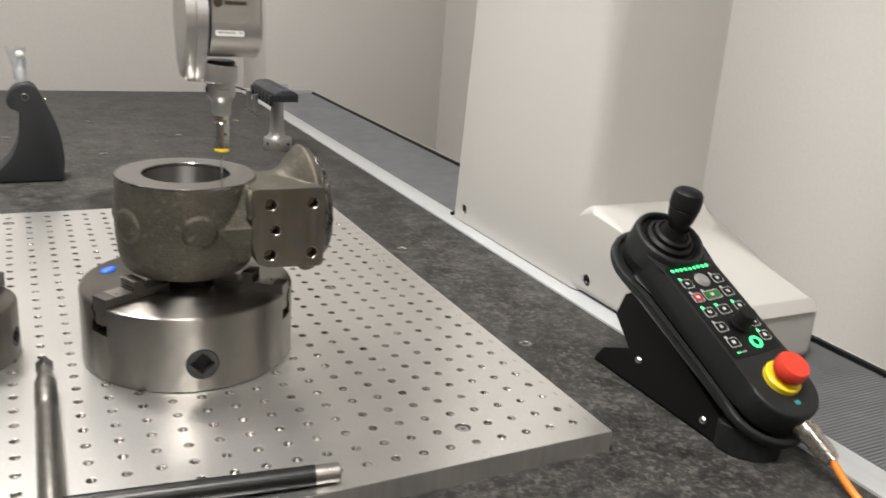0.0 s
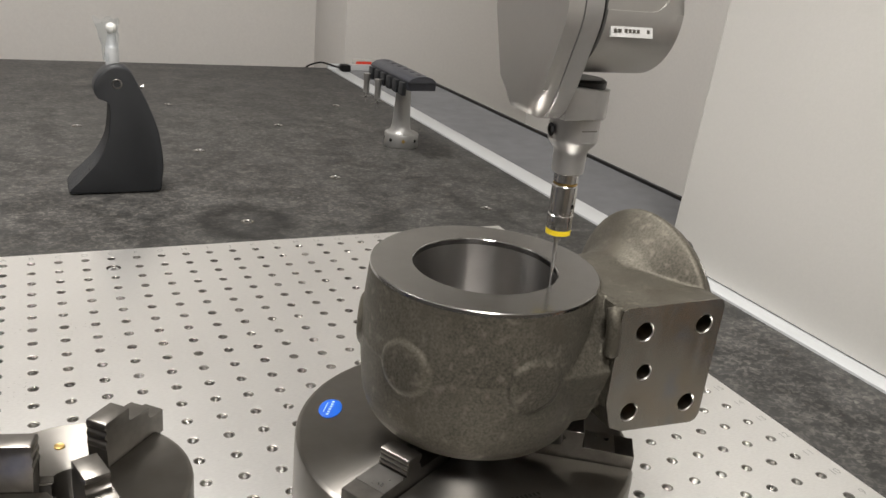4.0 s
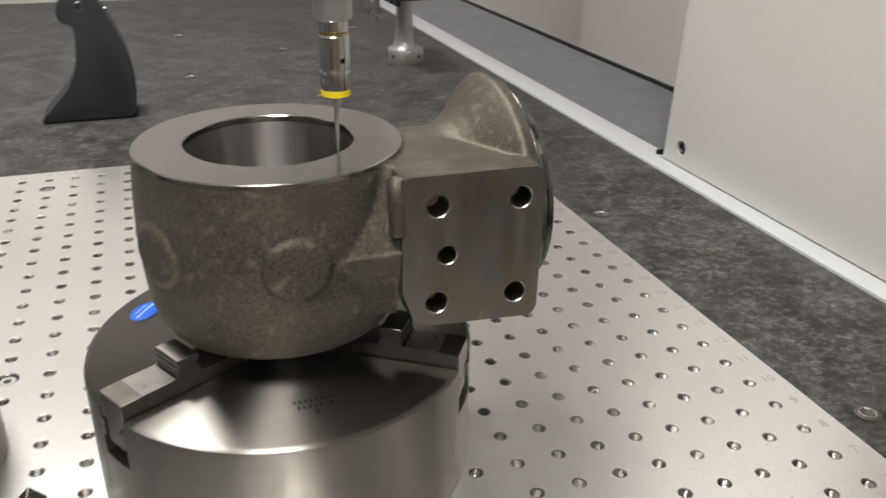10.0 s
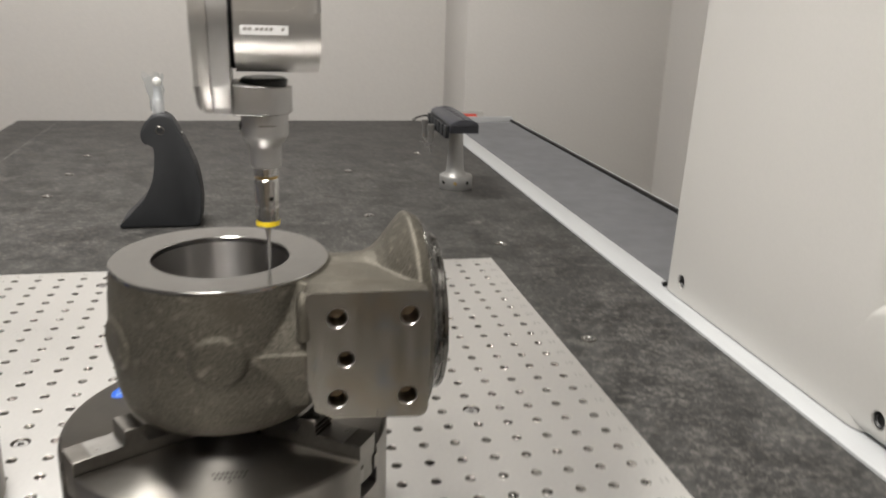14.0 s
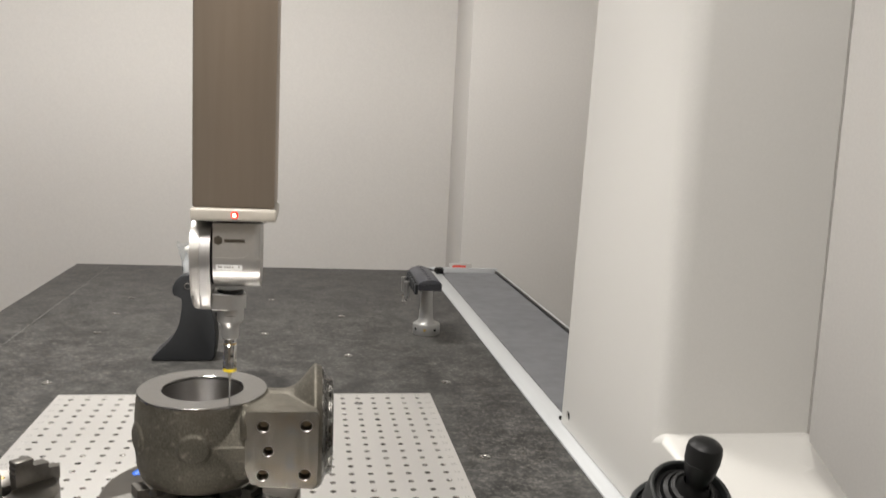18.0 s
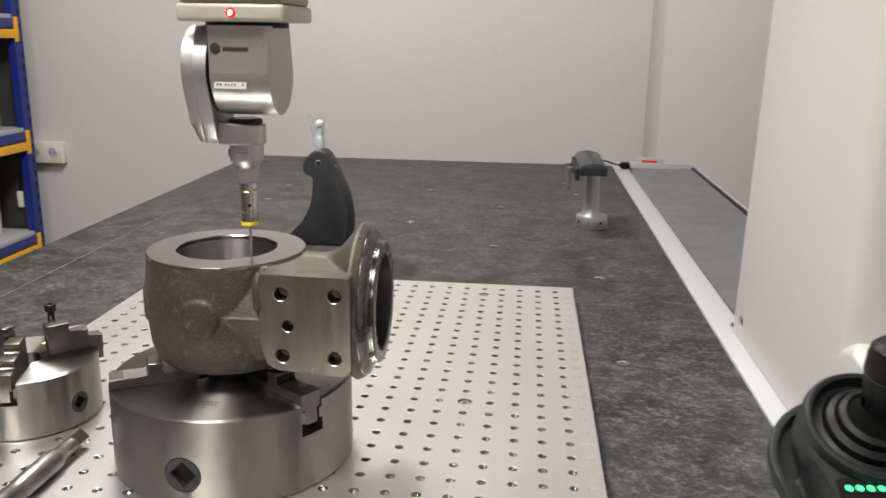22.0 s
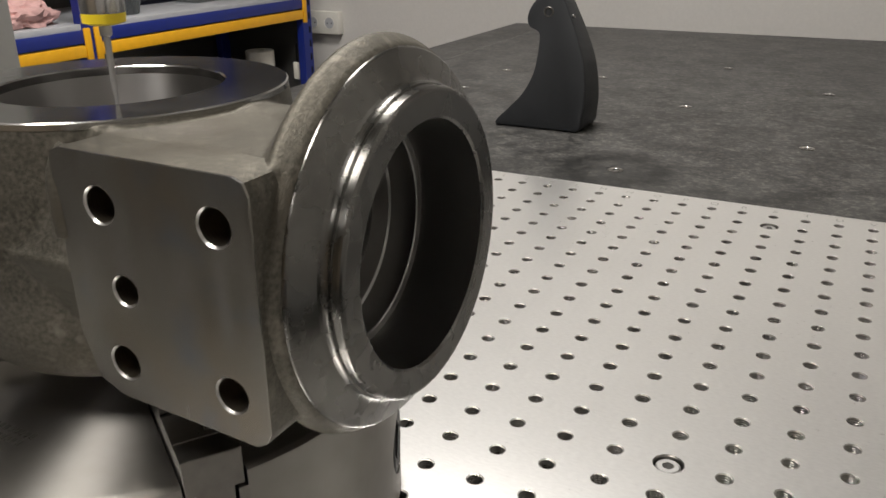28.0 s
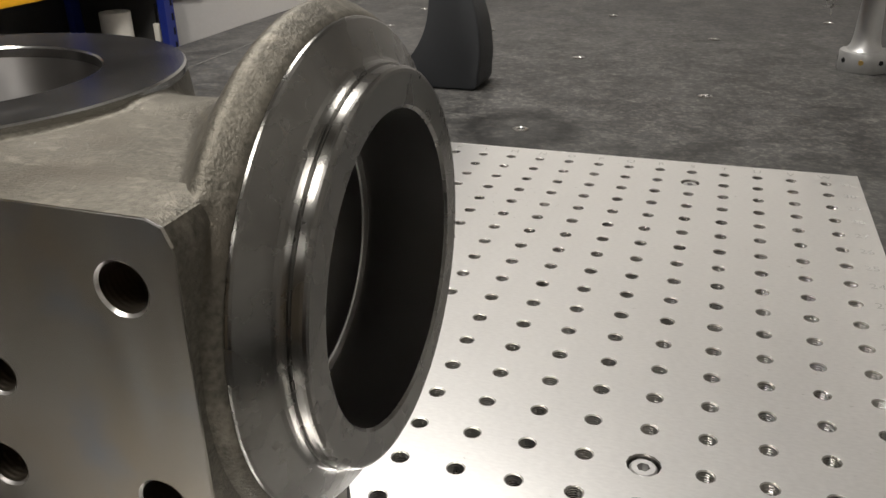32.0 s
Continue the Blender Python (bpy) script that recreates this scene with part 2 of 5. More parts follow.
flecked(M_CAST, 40, 0.56, 0.74, (0.082, 0.073, 0.058))
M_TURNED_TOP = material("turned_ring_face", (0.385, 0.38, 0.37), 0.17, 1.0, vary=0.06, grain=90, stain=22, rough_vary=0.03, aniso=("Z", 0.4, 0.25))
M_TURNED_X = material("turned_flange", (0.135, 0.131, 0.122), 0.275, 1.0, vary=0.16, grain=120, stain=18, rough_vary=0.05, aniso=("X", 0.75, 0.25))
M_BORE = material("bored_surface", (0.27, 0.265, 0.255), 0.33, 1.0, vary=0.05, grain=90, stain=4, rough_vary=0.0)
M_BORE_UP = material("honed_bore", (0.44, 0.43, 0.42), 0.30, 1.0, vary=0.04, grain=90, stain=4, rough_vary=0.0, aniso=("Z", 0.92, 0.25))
M_MILLED = material("milled_face", (0.31, 0.30, 0.275), 0.25, 1.0, vary=0.04, grain=200, stain=14, stretch=(1, 1, 0.08), rough_vary=0.03, aniso=("Z", 0.7, 0.25), tint=(0.272, 0.250, 0.212))
flecked(M_MILLED, 22, 0.52, 0.74, (0.275, 0.235, 0.178))
flecked(M_MILLED, 31, 0.56, 0.72, (0.225, 0.245, 0.275))
M_WHITE = material("white_cover_paint", (0.44, 0.433, 0.412), 0.45, vary=0.025, grain=300, stain=2, bump=0.0001, bump_scale=420)
M_GREYPAINT = material("grey_cover_paint", (0.45, 0.45, 0.435), 0.5, vary=0.03, grain=200, stain=3, bump=0.00008, bump_scale=400)
M_ALU = material("anodised_strip", (0.50, 0.515, 0.525), 0.5, 0.35, vary=0.05, grain=200, stretch=(1, 0.05, 1))
M_RACKBAR = material("rack_bar_plastic", (0.034, 0.036, 0.045), 0.45, vary=0.1, grain=300, stain=20)
M_PEDESTAL = material("satin_pedestal", (0.40, 0.40, 0.39), 0.46, 0.7, vary=0.06, grain=150, stain=20)
M_BELLOWS = material("bellows_cloth", (0.155, 0.158, 0.165), 0.6, vary=0.16, grain=30, stain=5)
M_BLACK = material("black_plastic", (0.006, 0.006, 0.006), 0.45, vary=0.2, grain=300, stain=20, bump=0.00004, spec=0.2)
M_BLACK_SOFT = material("black_rubber", (0.006, 0.006, 0.006), 0.5, vary=0.2, grain=200, spec=0.24)
M_CHARCOAL = material("charcoal_plastic", (0.014, 0.0155, 0.0155), 0.46, vary=0.15, grain=300, stain=20, bump=0.00008, bump_scale=900, spec=0.26)
M_BIRD = material("dark_grey_plastic", (0.022, 0.0235, 0.026), 0.5, vary=0.10, grain=400, stain=15, bump=0.0001, bump_scale=900, spec=0.33)
M_RAM = material("anodised_ram", (0.34, 0.282, 0.226), 0.38, 0.7, vary=0.05, grain=200, stain=3, stretch=(1, 1, 0.05), rough_vary=0.03)
M_RAMEND = material("beige_end_plate", (0.42, 0.39, 0.34), 0.4, vary=0.04, grain=200)
M_HEAD = material("satin_head_metal", (0.40, 0.39, 0.37), 0.36, 0.65, vary=0.04, grain=300, stain=8)
M_SILVER = material("satin_silver", (0.42, 0.415, 0.405), 0.42, 0.8, vary=0.05, grain=200, stain=20, rough_vary=0.04)
M_CHROME = material("polished_chrome", (0.55, 0.543, 0.53), 0.21, 1.0, vary=0.06, grain=100, stain=20, rough_vary=0.03)
M_ROD = material("worn_bar_steel", (0.31, 0.30, 0.28), 0.34, 1.0, vary=0.14, grain=120, stain=30, rough_vary=0.06)
M_BRIGHT = material("bright_cut_steel", (0.70, 0.69, 0.66), 0.26, 1.0, vary=0.04, grain=200)
M_NICKEL = material("nickel_plating", (0.60, 0.565, 0.51), 0.27, 1.0, vary=0.08, grain=150, stain=40)
M_YELLOW = material("yellow_ring", (0.80, 0.60, 0.02), 0.4, vary=0.06)
M_BRASS = material("brass", (0.55, 0.38, 0.14), 0.35, 1.0)
M_BLUE = material("blue_badge", (0.006, 0.075, 0.40), 0.5, vary=0.1, spec=0.25)
M_BLUEGRIP = material("blue_grip", (0.012, 0.022, 0.26), 0.45, vary=0.15)
M_TAG = material("pale_label", (0.52, 0.52, 0.51), 0.5)
M_WHITEMARK = material("white_print", (0.8, 0.8, 0.8), 0.5)
M_BADGEMARK = material("pale_blue_print", (0.28, 0.42, 0.68), 0.5)
M_RED = material("red_button", (0.62, 0.045, 0.022), 0.35, vary=0.06)
M_REDKEY = material("red_key", (0.30, 0.03, 0.03), 0.4)
M_GREENKEY = material("green_key", (0.015, 0.10, 0.02), 0.4)
M_ORANGE = material("orange_cable", (0.85, 0.26, 0.03), 0.45)
M_LED_G = glowing("green_led", (0.05, 0.9, 0.25), 1.6)
M_LED_R = glowing("red_led", (1.0, 0.012, 0.006), 1.0)
M_LED_CORE = glowing("red_led_core", (1.0, 0.36, 0.24), 7.0)
M_RACK_BLUE = material("blue_rack_paint", (0.008, 0.022, 0.20), 0.4, vary=0.1, grain=60)
M_RACK_YELLOW = material("yellow_rack_paint", (0.85, 0.43, 0.01), 0.4, vary=0.06, grain=60)
M_DECK = material("grey_shelf_board", (0.45, 0.46, 0.48), 0.5, vary=0.08, grain=50)
M_BACKPANEL = material("dark_back_panel", (0.085, 0.083, 0.08), 0.4, 0.5, vary=0.15, grain=20, stain=3)
M_DRAWER = material("smoky_drawer", (0.028, 0.029, 0.038), 0.25, vary=0.4, grain=30, stain=9)
M_DECK_DIM = material("grey_plastic_lip", (0.13, 0.135, 0.15), 0.4, vary=0.1)
M_BIN = material("dark_blue_bin", (0.008, 0.009, 0.022), 0.45, vary=0.15, spec=0.2)
M_CARD = material("grey_card", (0.30, 0.285, 0.255), 0.85, vary=0.12)
M_PAPER = material("paper", (0.75, 0.72, 0.64), 0.8, vary=0.05)
M_PINK = material("pink_cloth", (0.62, 0.38, 0.36), 0.9, vary=0.15, grain=80, bump=0.001)
M_BLUEBAG = material("blue_bag", (0.007, 0.022, 0.10), 0.4, vary=0.3, grain=20)
M_ORANGECLOTH = material("orange_wrap", (0.55, 0.19, 0.025), 0.6, vary=0.2)
M_IVORY = material("ivory_socket", (0.72, 0.70, 0.64), 0.4, vary=0.03)
M_CERAMIC = material("white_ball", (0.85, 0.83, 0.78), 0.25)
M_CLEAR = film("clear_plastic", 0.87, 0.10)
M_GLASS = film("bottle_plastic", 0.89, 0.05)
M_WATER = clear("water", (0.85, 0.92, 0.97), 0.0, 1.33)


# ---- building blocks ----
def link_mesh(name, bm, mat, parent=None, label="", smooth=True, where=None):
    me = bpy.data.meshes.new(name)
    bmesh.ops.recalc_face_normals(bm, faces=bm.faces[:])
    bm.to_mesh(me)
    bm.free()
    me.materials.append(mat)
    if smooth:
        me.shade_smooth()
        me.set_sharp_from_angle(angle=radians(32))
    ob = new(name, me)
    if parent:
        ob.parent = parent
    if where is not None:
        ob.matrix_basis = where
    if label:
        ob["label"] = label
    return ob


def part(name, bm, mat, parent, label="", smooth=True, where=None):
    return link_mesh(name, bm, mat, parent, label, smooth, where)


def thing(name, label, category, where=None, group="", kind=""):
    ob = new(name)
    ob.empty_display_size = 0.02
    if where is not None:
        ob.matrix_basis = where
    return tagged(ob, label, category, group, kind)


def box(x0, x1, y0, y1, z0, z1, bevel=0.0, seg=2, bm=None):
    own = bm is None
    bm = bmesh.new() if own else bm
    m = Matrix.Translation(((x0 + x1) / 2, (y0 + y1) / 2, (z0 + z1) / 2)) @ Matrix.Diagonal((x1 - x0, y1 - y0, z1 - z0, 1))
    r = bmesh.ops.create_cube(bm, size=1, matrix=m)
    if bevel:
        es = list({e for v in r["verts"] for e in v.link_edges})
        bmesh.ops.bevel(bm, geom=es, offset=bevel, segments=seg, affect="EDGES", profile=0.5)
    return bm


def lathe(profile, seg=48, axis="Z", at=(0, 0, 0), bm=None, closed=False, flute=None):
    """Turns (radius, height) pairs about an axis."""
    bm = bmesh.new() if bm is None else bm
    turn = {"Z": Matrix(), "X": Matrix.Rotation(radians(90), 4, "Y"), "Y": Matrix.Rotation(radians(-90), 4, "X")}[axis]
    m = Matrix.Translation(at) @ turn
    rings = []
    for r, h in profile:
        if r < 1e-6:
            rings.append([bm.verts.new(m @ Vector((0, 0, h)))])
        else:
            ring = []
            for k in range(seg):
                a = 2 * math.pi * k / seg
                rr = r * (flute(a, h) if flute else 1.0)
                ring.append(bm.verts.new(m @ Vector((rr * math.cos(a), rr * math.sin(a), h))))
            rings.append(ring)
    pairs = list(zip(rings, rings[1:]))
    if closed:
        pairs.append((rings[-1], rings[0]))
    for a, b in pairs:
        for k in range(seg):
            k2 = (k + 1) % seg
            if len(a) == 1 and len(b) == 1:
                continue
            if len(a) == 1:
                bm.faces.new((a[0], b[k2], b[k]))
            elif len(b) == 1:
                bm.faces.new((a[k], a[k2], b[0]))
            else:
                bm.faces.new((a[k], a[k2], b[k2], b[k]))
    return bm


def prism(poly, lo, hi, axis="Z", bevel=0.0, seg=2, bm=None):
    """Extrudes a polygon along an axis; the polygon's pairs are (x, y), (x, z) or (y, z)."""
    bm = bmesh.new() if bm is None else bm

    def put(p, h):
        return {"Z": (p[0], p[1], h), "Y": (p[0], h, p[1]), "X": (h, p[0], p[1])}[axis]
    a = [bm.verts.new(put(p, lo)) for p in poly]
    b = [bm.verts.new(put(p, hi)) for p in poly]
    bm.faces.new(a)
    bm.faces.new(b[::-1])
    n = len(poly)
    for k in range(n):
        bm.faces.new((a[k], b[k], b[(k + 1) % n], a[(k + 1) % n]))
    if bevel:
        es = list({e for v in a + b for e in v.link_edges})
        bmesh.ops.bevel(bm, geom=es, offset=bevel, segments=seg, affect="EDGES", profile=0.5, clamp_overlap=True)
    return bm


def tube(points, radius, seg=10, bm=None, caps=True):
    """A round rod along a smooth line through the points."""
    bm = bmesh.new() if bm is None else bm
    pts = [Vector(p) for p in points]
    line = []
    for k in range(len(pts) - 1):
        p0, p1, p2, p3 = pts[max(k - 1, 0)], pts[k], pts[k + 1], pts[min(k + 2, len(pts) - 1)]
        steps = 8 if len(pts) > 2 else 1
        for s in range(steps):
            u = s / steps
            line.append(0.5 * (2 * p1 + (p2 - p0) * u + (2 * p0 - 5 * p1 + 4 * p2 - p3) * u * u + (3 * p1 - p0 - 3 * p2 + p3) * u ** 3))
    line.append(pts[-1])
    rings = []
    for k, p in enumerate(line):
        d = (line[min(k + 1, len(line) - 1)] - line[max(k - 1, 0)]).normalized()
        q = d.to_track_quat("Z", "Y")
        rings.append([bm.verts.new(p + q @ Vector((radius * math.cos(2 * math.pi * j / seg), radius * math.sin(2 * math.pi * j / seg), 0))) for j in range(seg)])
    for a, b in zip(rings, rings[1:]):
        for j in range(seg):
            bm.faces.new((a[j], a[(j + 1) % seg], b[(j + 1) % seg], b[j]))
    if caps:
        bm.faces.new(rings[0][::-1])
        bm.faces.new(rings[-1])
    return bm


def rounded(x0, x1, y0, y1, r, seg=5):
    pts = []
    for cx, cy, a0 in ((x1 - r, y1 - r, 0), (x0 + r, y1 - r, 90), (x0 + r, y0 + r, 180), (x1 - r, y0 + r, 270)):
        for k in range(seg + 1):
            a = radians(a0 + 90 * k / seg)
            pts.append((cx + r * math.cos(a), cy + r * math.sin(a)))
    return pts


def smooth_line(points, steps=6):
    """A closed smooth line through points in a plane."""
    n, out = len(points), []
    for k in range(n):
        p0, p1, p2, p3 = (Vector(points[(k + d) % n]) for d in (-1, 0, 1, 2))
        for s in range(steps):
            u = s / steps
            out.append(tuple(0.5 * (2 * p1 + (p2 - p0) * u + (2 * p0 - 5 * p1 + 4 * p2 - p3) * u * u + (3 * p1 - p0 - 3 * p2 + p3) * u ** 3)))
    return out


def shifted(bm, m):
    bmesh.ops.transform(bm, matrix=m, verts=bm.verts[:])
    return bm


def joined(*bms):
    out = bmesh.new()
    for b in bms:
        me = bpy.data.meshes.new("tmp")
        b.to_mesh(me)
        b.free()
        out.from_mesh(me)
        bpy.data.meshes.remove(me)
    return out


def carved(solid, cutters, fuse=None, soften=0, solver="EXACT"):
    """The solid less the cutters; fuse: first melts overlapping solids into one skin of that voxel size."""
    def temp(b):
        me = bpy.data.meshes.new("tmp")
        bmesh.ops.recalc_face_normals(b, faces=b.faces[:])
        b.to_mesh(me)
        b.free()
        return new("tmp", me)
    ob = temp(solid)
    obs = [ob]
    if fuse:
        r = ob.modifiers.new("fuse", "REMESH")
        r.mode, r.voxel_size = "VOXEL", fuse
        if soften:
            s = ob.modifiers.new("soften", "SMOOTH")
            s.iterations, s.factor = soften, 0.5
    for c in cutters:
        co = temp(c)
        obs.append(co)
        b = ob.modifiers.new("cut", "BOOLEAN")
        b.operation, b.object, b.solver = "DIFFERENCE", co, solver
    dg = bpy.context.evaluated_depsgraph_get()
    me = bpy.data.meshes.new_from_object(ob.evaluated_get(dg))
    out = bmesh.new()
    out.from_mesh(me)
    bpy.data.meshes.remove(me)
    for o in obs:
        d = o.data
        bpy.data.objects.remove(o)
        bpy.data.meshes.remove(d)
    return out


def words(text, size, m, bm=None, depth=0.0):
    """Flat lettering in the built-in font, centred, laid at the pose m."""
    cu = bpy.data.curves.new("tmp", "FONT")
    cu.body, cu.size, cu.align_x, cu.align_y, cu.extrude = text, size, "CENTER", "CENTER", depth
    cu.resolution_u = 3
    ob = new("tmp", cu)
    dg = bpy.context.evaluated_depsgraph_get()
    me = bpy.data.meshes.new_from_object(ob.evaluated_get(dg))
    b = bmesh.new()
    b.from_mesh(me)
    bmesh.ops.transform(b, matrix=m, verts=b.verts[:])
    bpy.data.meshes.remove(me)
    bpy.data.objects.remove(ob)
    bpy.data.curves.remove(cu)
    if bm is None:
        return b
    me = bpy.data.meshes.new("tmp")
    b.to_mesh(me)
    b.free()
    bm.from_mesh(me)
    bpy.data.meshes.remove(me)
    return bm


# ---- the room ----
def setting(name, bm, mat, label):
    return tagged(link_mesh(name, bm, mat), label, name.split("_")[0], kind="structure")


setting("floor", box(-2.6, 1.3, -4.4, 2.6, FLOOR - 0.1, FLOOR), M_FLOOR, "plain grey sealed floor of the measuring room")
setting("ceiling", box(-2.6, 1.3, -4.4, 2.6, CEIL, CEIL + 0.1), M_CEIL, "white painted ceiling with square light panels")
setting("wall_north", box(-2.6, 1.3, 2.43, 2.6, FLOOR, CEIL), M_WALL, "light grey painted wall with fine texture")
setting("wall_east", box(1.1, 1.3, -4.2, 2.1, FLOOR, CEIL), M_WALL, "light grey painted side wall")
setting("wall_west", box(-2.6, -2.42, -4.2, 2.43, FLOOR, CEIL), M_REFLECT_DARK, "unseen side wall behind the shelves, dark to dim metal reflections")
setting("wall_south", box(-2.6, 1.3, -4.4, -4.2, FLOOR, CEIL), M_REFLECT_WARM, "plain unseen wall, beige to give the metal warm reflections")
setting("wall_column", box(0.389, 1.3, 2.1, 2.43, FLOOR, CEIL, 0.004), M_WALL, "boxed-out corner of the wall, painted light grey")


def ceiling_light(x, y):
    t = thing("ceiling_light", "square white ceiling light panel, switched on", "ceiling light", pose(x, y, CEIL), group="ceiling panels")
    ring = carved(box(-0.31, 0.31, -0.31, 0.31, -0.03, 0.0), [box(-0.285, 0.285, -0.285, 0.285, -0.05, -0.01)])
    part("frame", ring, M_WHITE, t)
    part("diffuser", box(-0.285, 0.285, -0.285, 0.285, -0.018, -0.011), glow_diffuser, t, "glowing white diffuser")


glow_diffuser = glowing("lit_diffuser", (1.0, 0.96, 0.9), 3.0)
for px, py, pw in PANELS:
    ceiling_light(px, py)

# ---- granite table ----
GZ = -0.02
table = thing("granite_table", "large dark grey granite measuring table with threaded inserts", "measuring table")
part("slab", box(-0.887, 0.2495, -0.80, 1.712, GZ - 0.22, GZ, 0.003), M_GRANITE, table)
part("base", box(-0.80, 0.42, -0.70, 1.6, FLOOR, GZ - 0.22, 0.01), M_GREYPAINT, table, "grey steel base")
part("guide_line", box(-0.7831, -0.7819, -0.80, 1.711, GZ + 0.0002, GZ + 0.0006), material("faint_line", (0.17, 0.168, 0.16), 0.6), table, "thin light line along the slab")


rim_mesh = core_mesh = None
for ix, iy in [(-0.628, -0.53), (-0.628, -0.18), (-0.628, 0.171), (-0.628, 0.523), (-0.628, 0.872), (-0.628, 1.047), (-0.628, 1.225),
               (-0.276, 0.52), (-0.276, 0.872), (-0.276, 1.225), (-0.1, 0.70), (-0.1, 1.047), (0.074, -0.53), (0.074, -0.18),
               (0.074, 0.171), (0.074, 0.523), (0.074, 0.872), (0.074, 1.225), (-0.452, 0.70), (-0.452, 1.047)]:
    if rim_mesh is None:
        ins = part("threaded_insert", lathe([(0.0085, -0.002), (0.0085, 0.0005), (0.0079, 0.0008), (0.0060, 0.0007), (0.0058, -0.001)], 24), M_JAW, table, "small steel threaded insert", where=pose(ix, iy, GZ))
        core = part("thread_mouth", lathe([(0.0058, 0.0010), (0.0053, 0.0011), (0.0042, -0.0004), (0.0040, -0.0020), (0.0038, -0.006), (0, -0.006)], 24), M_BRIGHT, ins, "bright thread mouth")
        rim_mesh, core_mesh = ins.data, core.data
    else:
        ins = new("threaded_insert", rim_mesh)
        ins.parent, ins.matrix_basis = table, pose(ix, iy, GZ)
        core = new("thread_mouth", core_mesh)
        core.parent = ins

rail = thing("guideway_cover", "pale metal strip and grey folded bellows along the table edge", "guideway cover")
part("strip", box(0.204, 0.244, -0.80, 1.70, -0.028, -0.017, 0.001), M_ALU, rail, "pale anodised metal strip")
bm = bmesh.new()
n_fold, y0f, y1f = 540, -0.80, 1.69
row0, row1 = [], []
for k in range(n_fold):
    for u, z in ((0.0, -0.0235), (0.12, -0.0216), (0.35, -0.0210), (0.55, -0.0216), (0.66, -0.0240), (0.84, -0.0330)):
        y = y0f + (y1f - y0f) * (k + u) / n_fold
        row0.append(bm.verts.new((0.244, y, z)))
        row1.append(bm.verts.new((0.432, y, z)))
for k in range(len(row0) - 1):
    bm.faces.new((row0[k], row1[k], row1[k + 1], row0[k + 1]))
part("bellows", bm, M_BELLOWS, rail, "grey folded cloth bellows", smooth=False)
part("edge_rail", box(0.432, 0.44, -0.80, 1.70, -0.06, -0.016, 0.001), M_BLACK, rail, "thin black edge rail")
part("outer_lip", box(0.4405, 0.452, -0.80, 1.70, -0.06, -0.02, 0.001), M_ALU, rail, "pale outer lip")
part("tray", box(0.2495, 0.44, -0.80, 1.70, -0.12, -0.035), M_GREYPAINT, rail)
part("end_cap", box(0.205, 0.44, 1.70, 1.712, -0.06, -0.008, 0.001), M_ALU, rail)
part("label_plate", box(0.279, 0.356, 1.713, 1.716, -0.024, 0.006, 0.0005), M_WHITE, rail, "white label plate with a red band")
part("red_band", box(0.290, 0.335, 1.7115, 1.7128, -0.008, -0.001), M_RED, rail, "red band")

# ---- bridge of the machine ----
BY = 0.265  # place of the bridge along the table, at its rear cover screw
bridge = thing("machine_bridge", "white and grey measuring machine bridge over the granite table", "machine bridge")


def leg_mesh():
    xi, xo = 0.228, 0.43
    r = 0.026
    bm = bmesh.new()

    def ring(z, yb, yf):
        pts = [(xi + 0.004, yb), (xo - 0.004, yb), (xo, yb - 0.006), (xo, yf + 0.012), (xo - 0.012, yf)]
        for k in range(9):
            a = radians(270 - 90 * k / 8)
            pts.append((xi + r + r * math.cos(a), yf + r + r * math.sin(a)))
        pts.append((xi, yb - 0.006))
        return [bm.verts.new((x, y, z)) for x, y in pts]
    lo = ring(-0.0155, BY + 0.038, BY - 0.336)
    hi = ring(1.05, BY + 0.038 - 0.053, BY - 0.316)
    bm.faces.new(lo[::-1])
    bm.faces.new(hi)
    for k in range(len(lo)):
        bm.faces.new((lo[k], lo[(k + 1) % len(lo)], hi[(k + 1) % len(lo)], hi[k]))
    return bm


part("leg", carved(leg_mesh(), [lathe([(0, 0.19), (0.0085, 0.19), (0.0085, 0.241), (0, 0.241)], 24, "X", (0, BY, 0.006))]),
     M_WHITE, bridge, "tall white moulded cover of the bridge leg")
foot = prism([(BY - 0.26, -0.0155), (BY - 0.26, 0.050), (BY - 0.312, 0.098), (BY - 0.338, 0.108), (BY - 0.400, 0.089), (BY - 0.585, 0.056), (BY - 0.59, 0.05), (BY - 0.59, -0.0155)], 0.2279, 0.428, "X")
for v in foot.verts:
    if v.co.x > 0.4 and v.co.y < BY - 0.4:
        v.co.x = 0.375
bmesh.ops.bevel(foot, geom=foot.edges[:], offset=0.012, segments=5, affect="EDGES", profile=0.5)
foot_cover = part("foot_cover", carved(foot, [lathe([(0, 0.19), (0.0085, 0.19), (0.0085, 0.241), (0, 0.241)], 24, "X", (0, BY - 0.345, 0.006))]), M_WHITE, bridge, "white sloping foot cover")
foot_cover.modifiers.new("even_shading", "WEIGHTED_NORMAL").weight = 100
for yy in (BY, BY - 0.345):
    part("cover_screw", lathe([(0, 0.233), (0.0083, 0.233), (0.0083, 0.2305), (0.006, 0.2298), (0.0045, 0.2320), (0, 0.2320)], 20, "X", (0, yy, 0.006)), M_BLACKSTEEL, bridge, "recessed black cover screw")
part("bellows_clip", box(0.23, 0.44, BY + 0.045, BY + 0.052, -0.022, -0.012, 0.001), M_BLACK, bridge, "thin black bellows clip")
part("left_leg", box(-0.93, -0.79, 0.098, 0.212, -0.013, 1.05, 0.004), M_GREYPAINT, bridge, "slim grey cover of the second bridge leg")
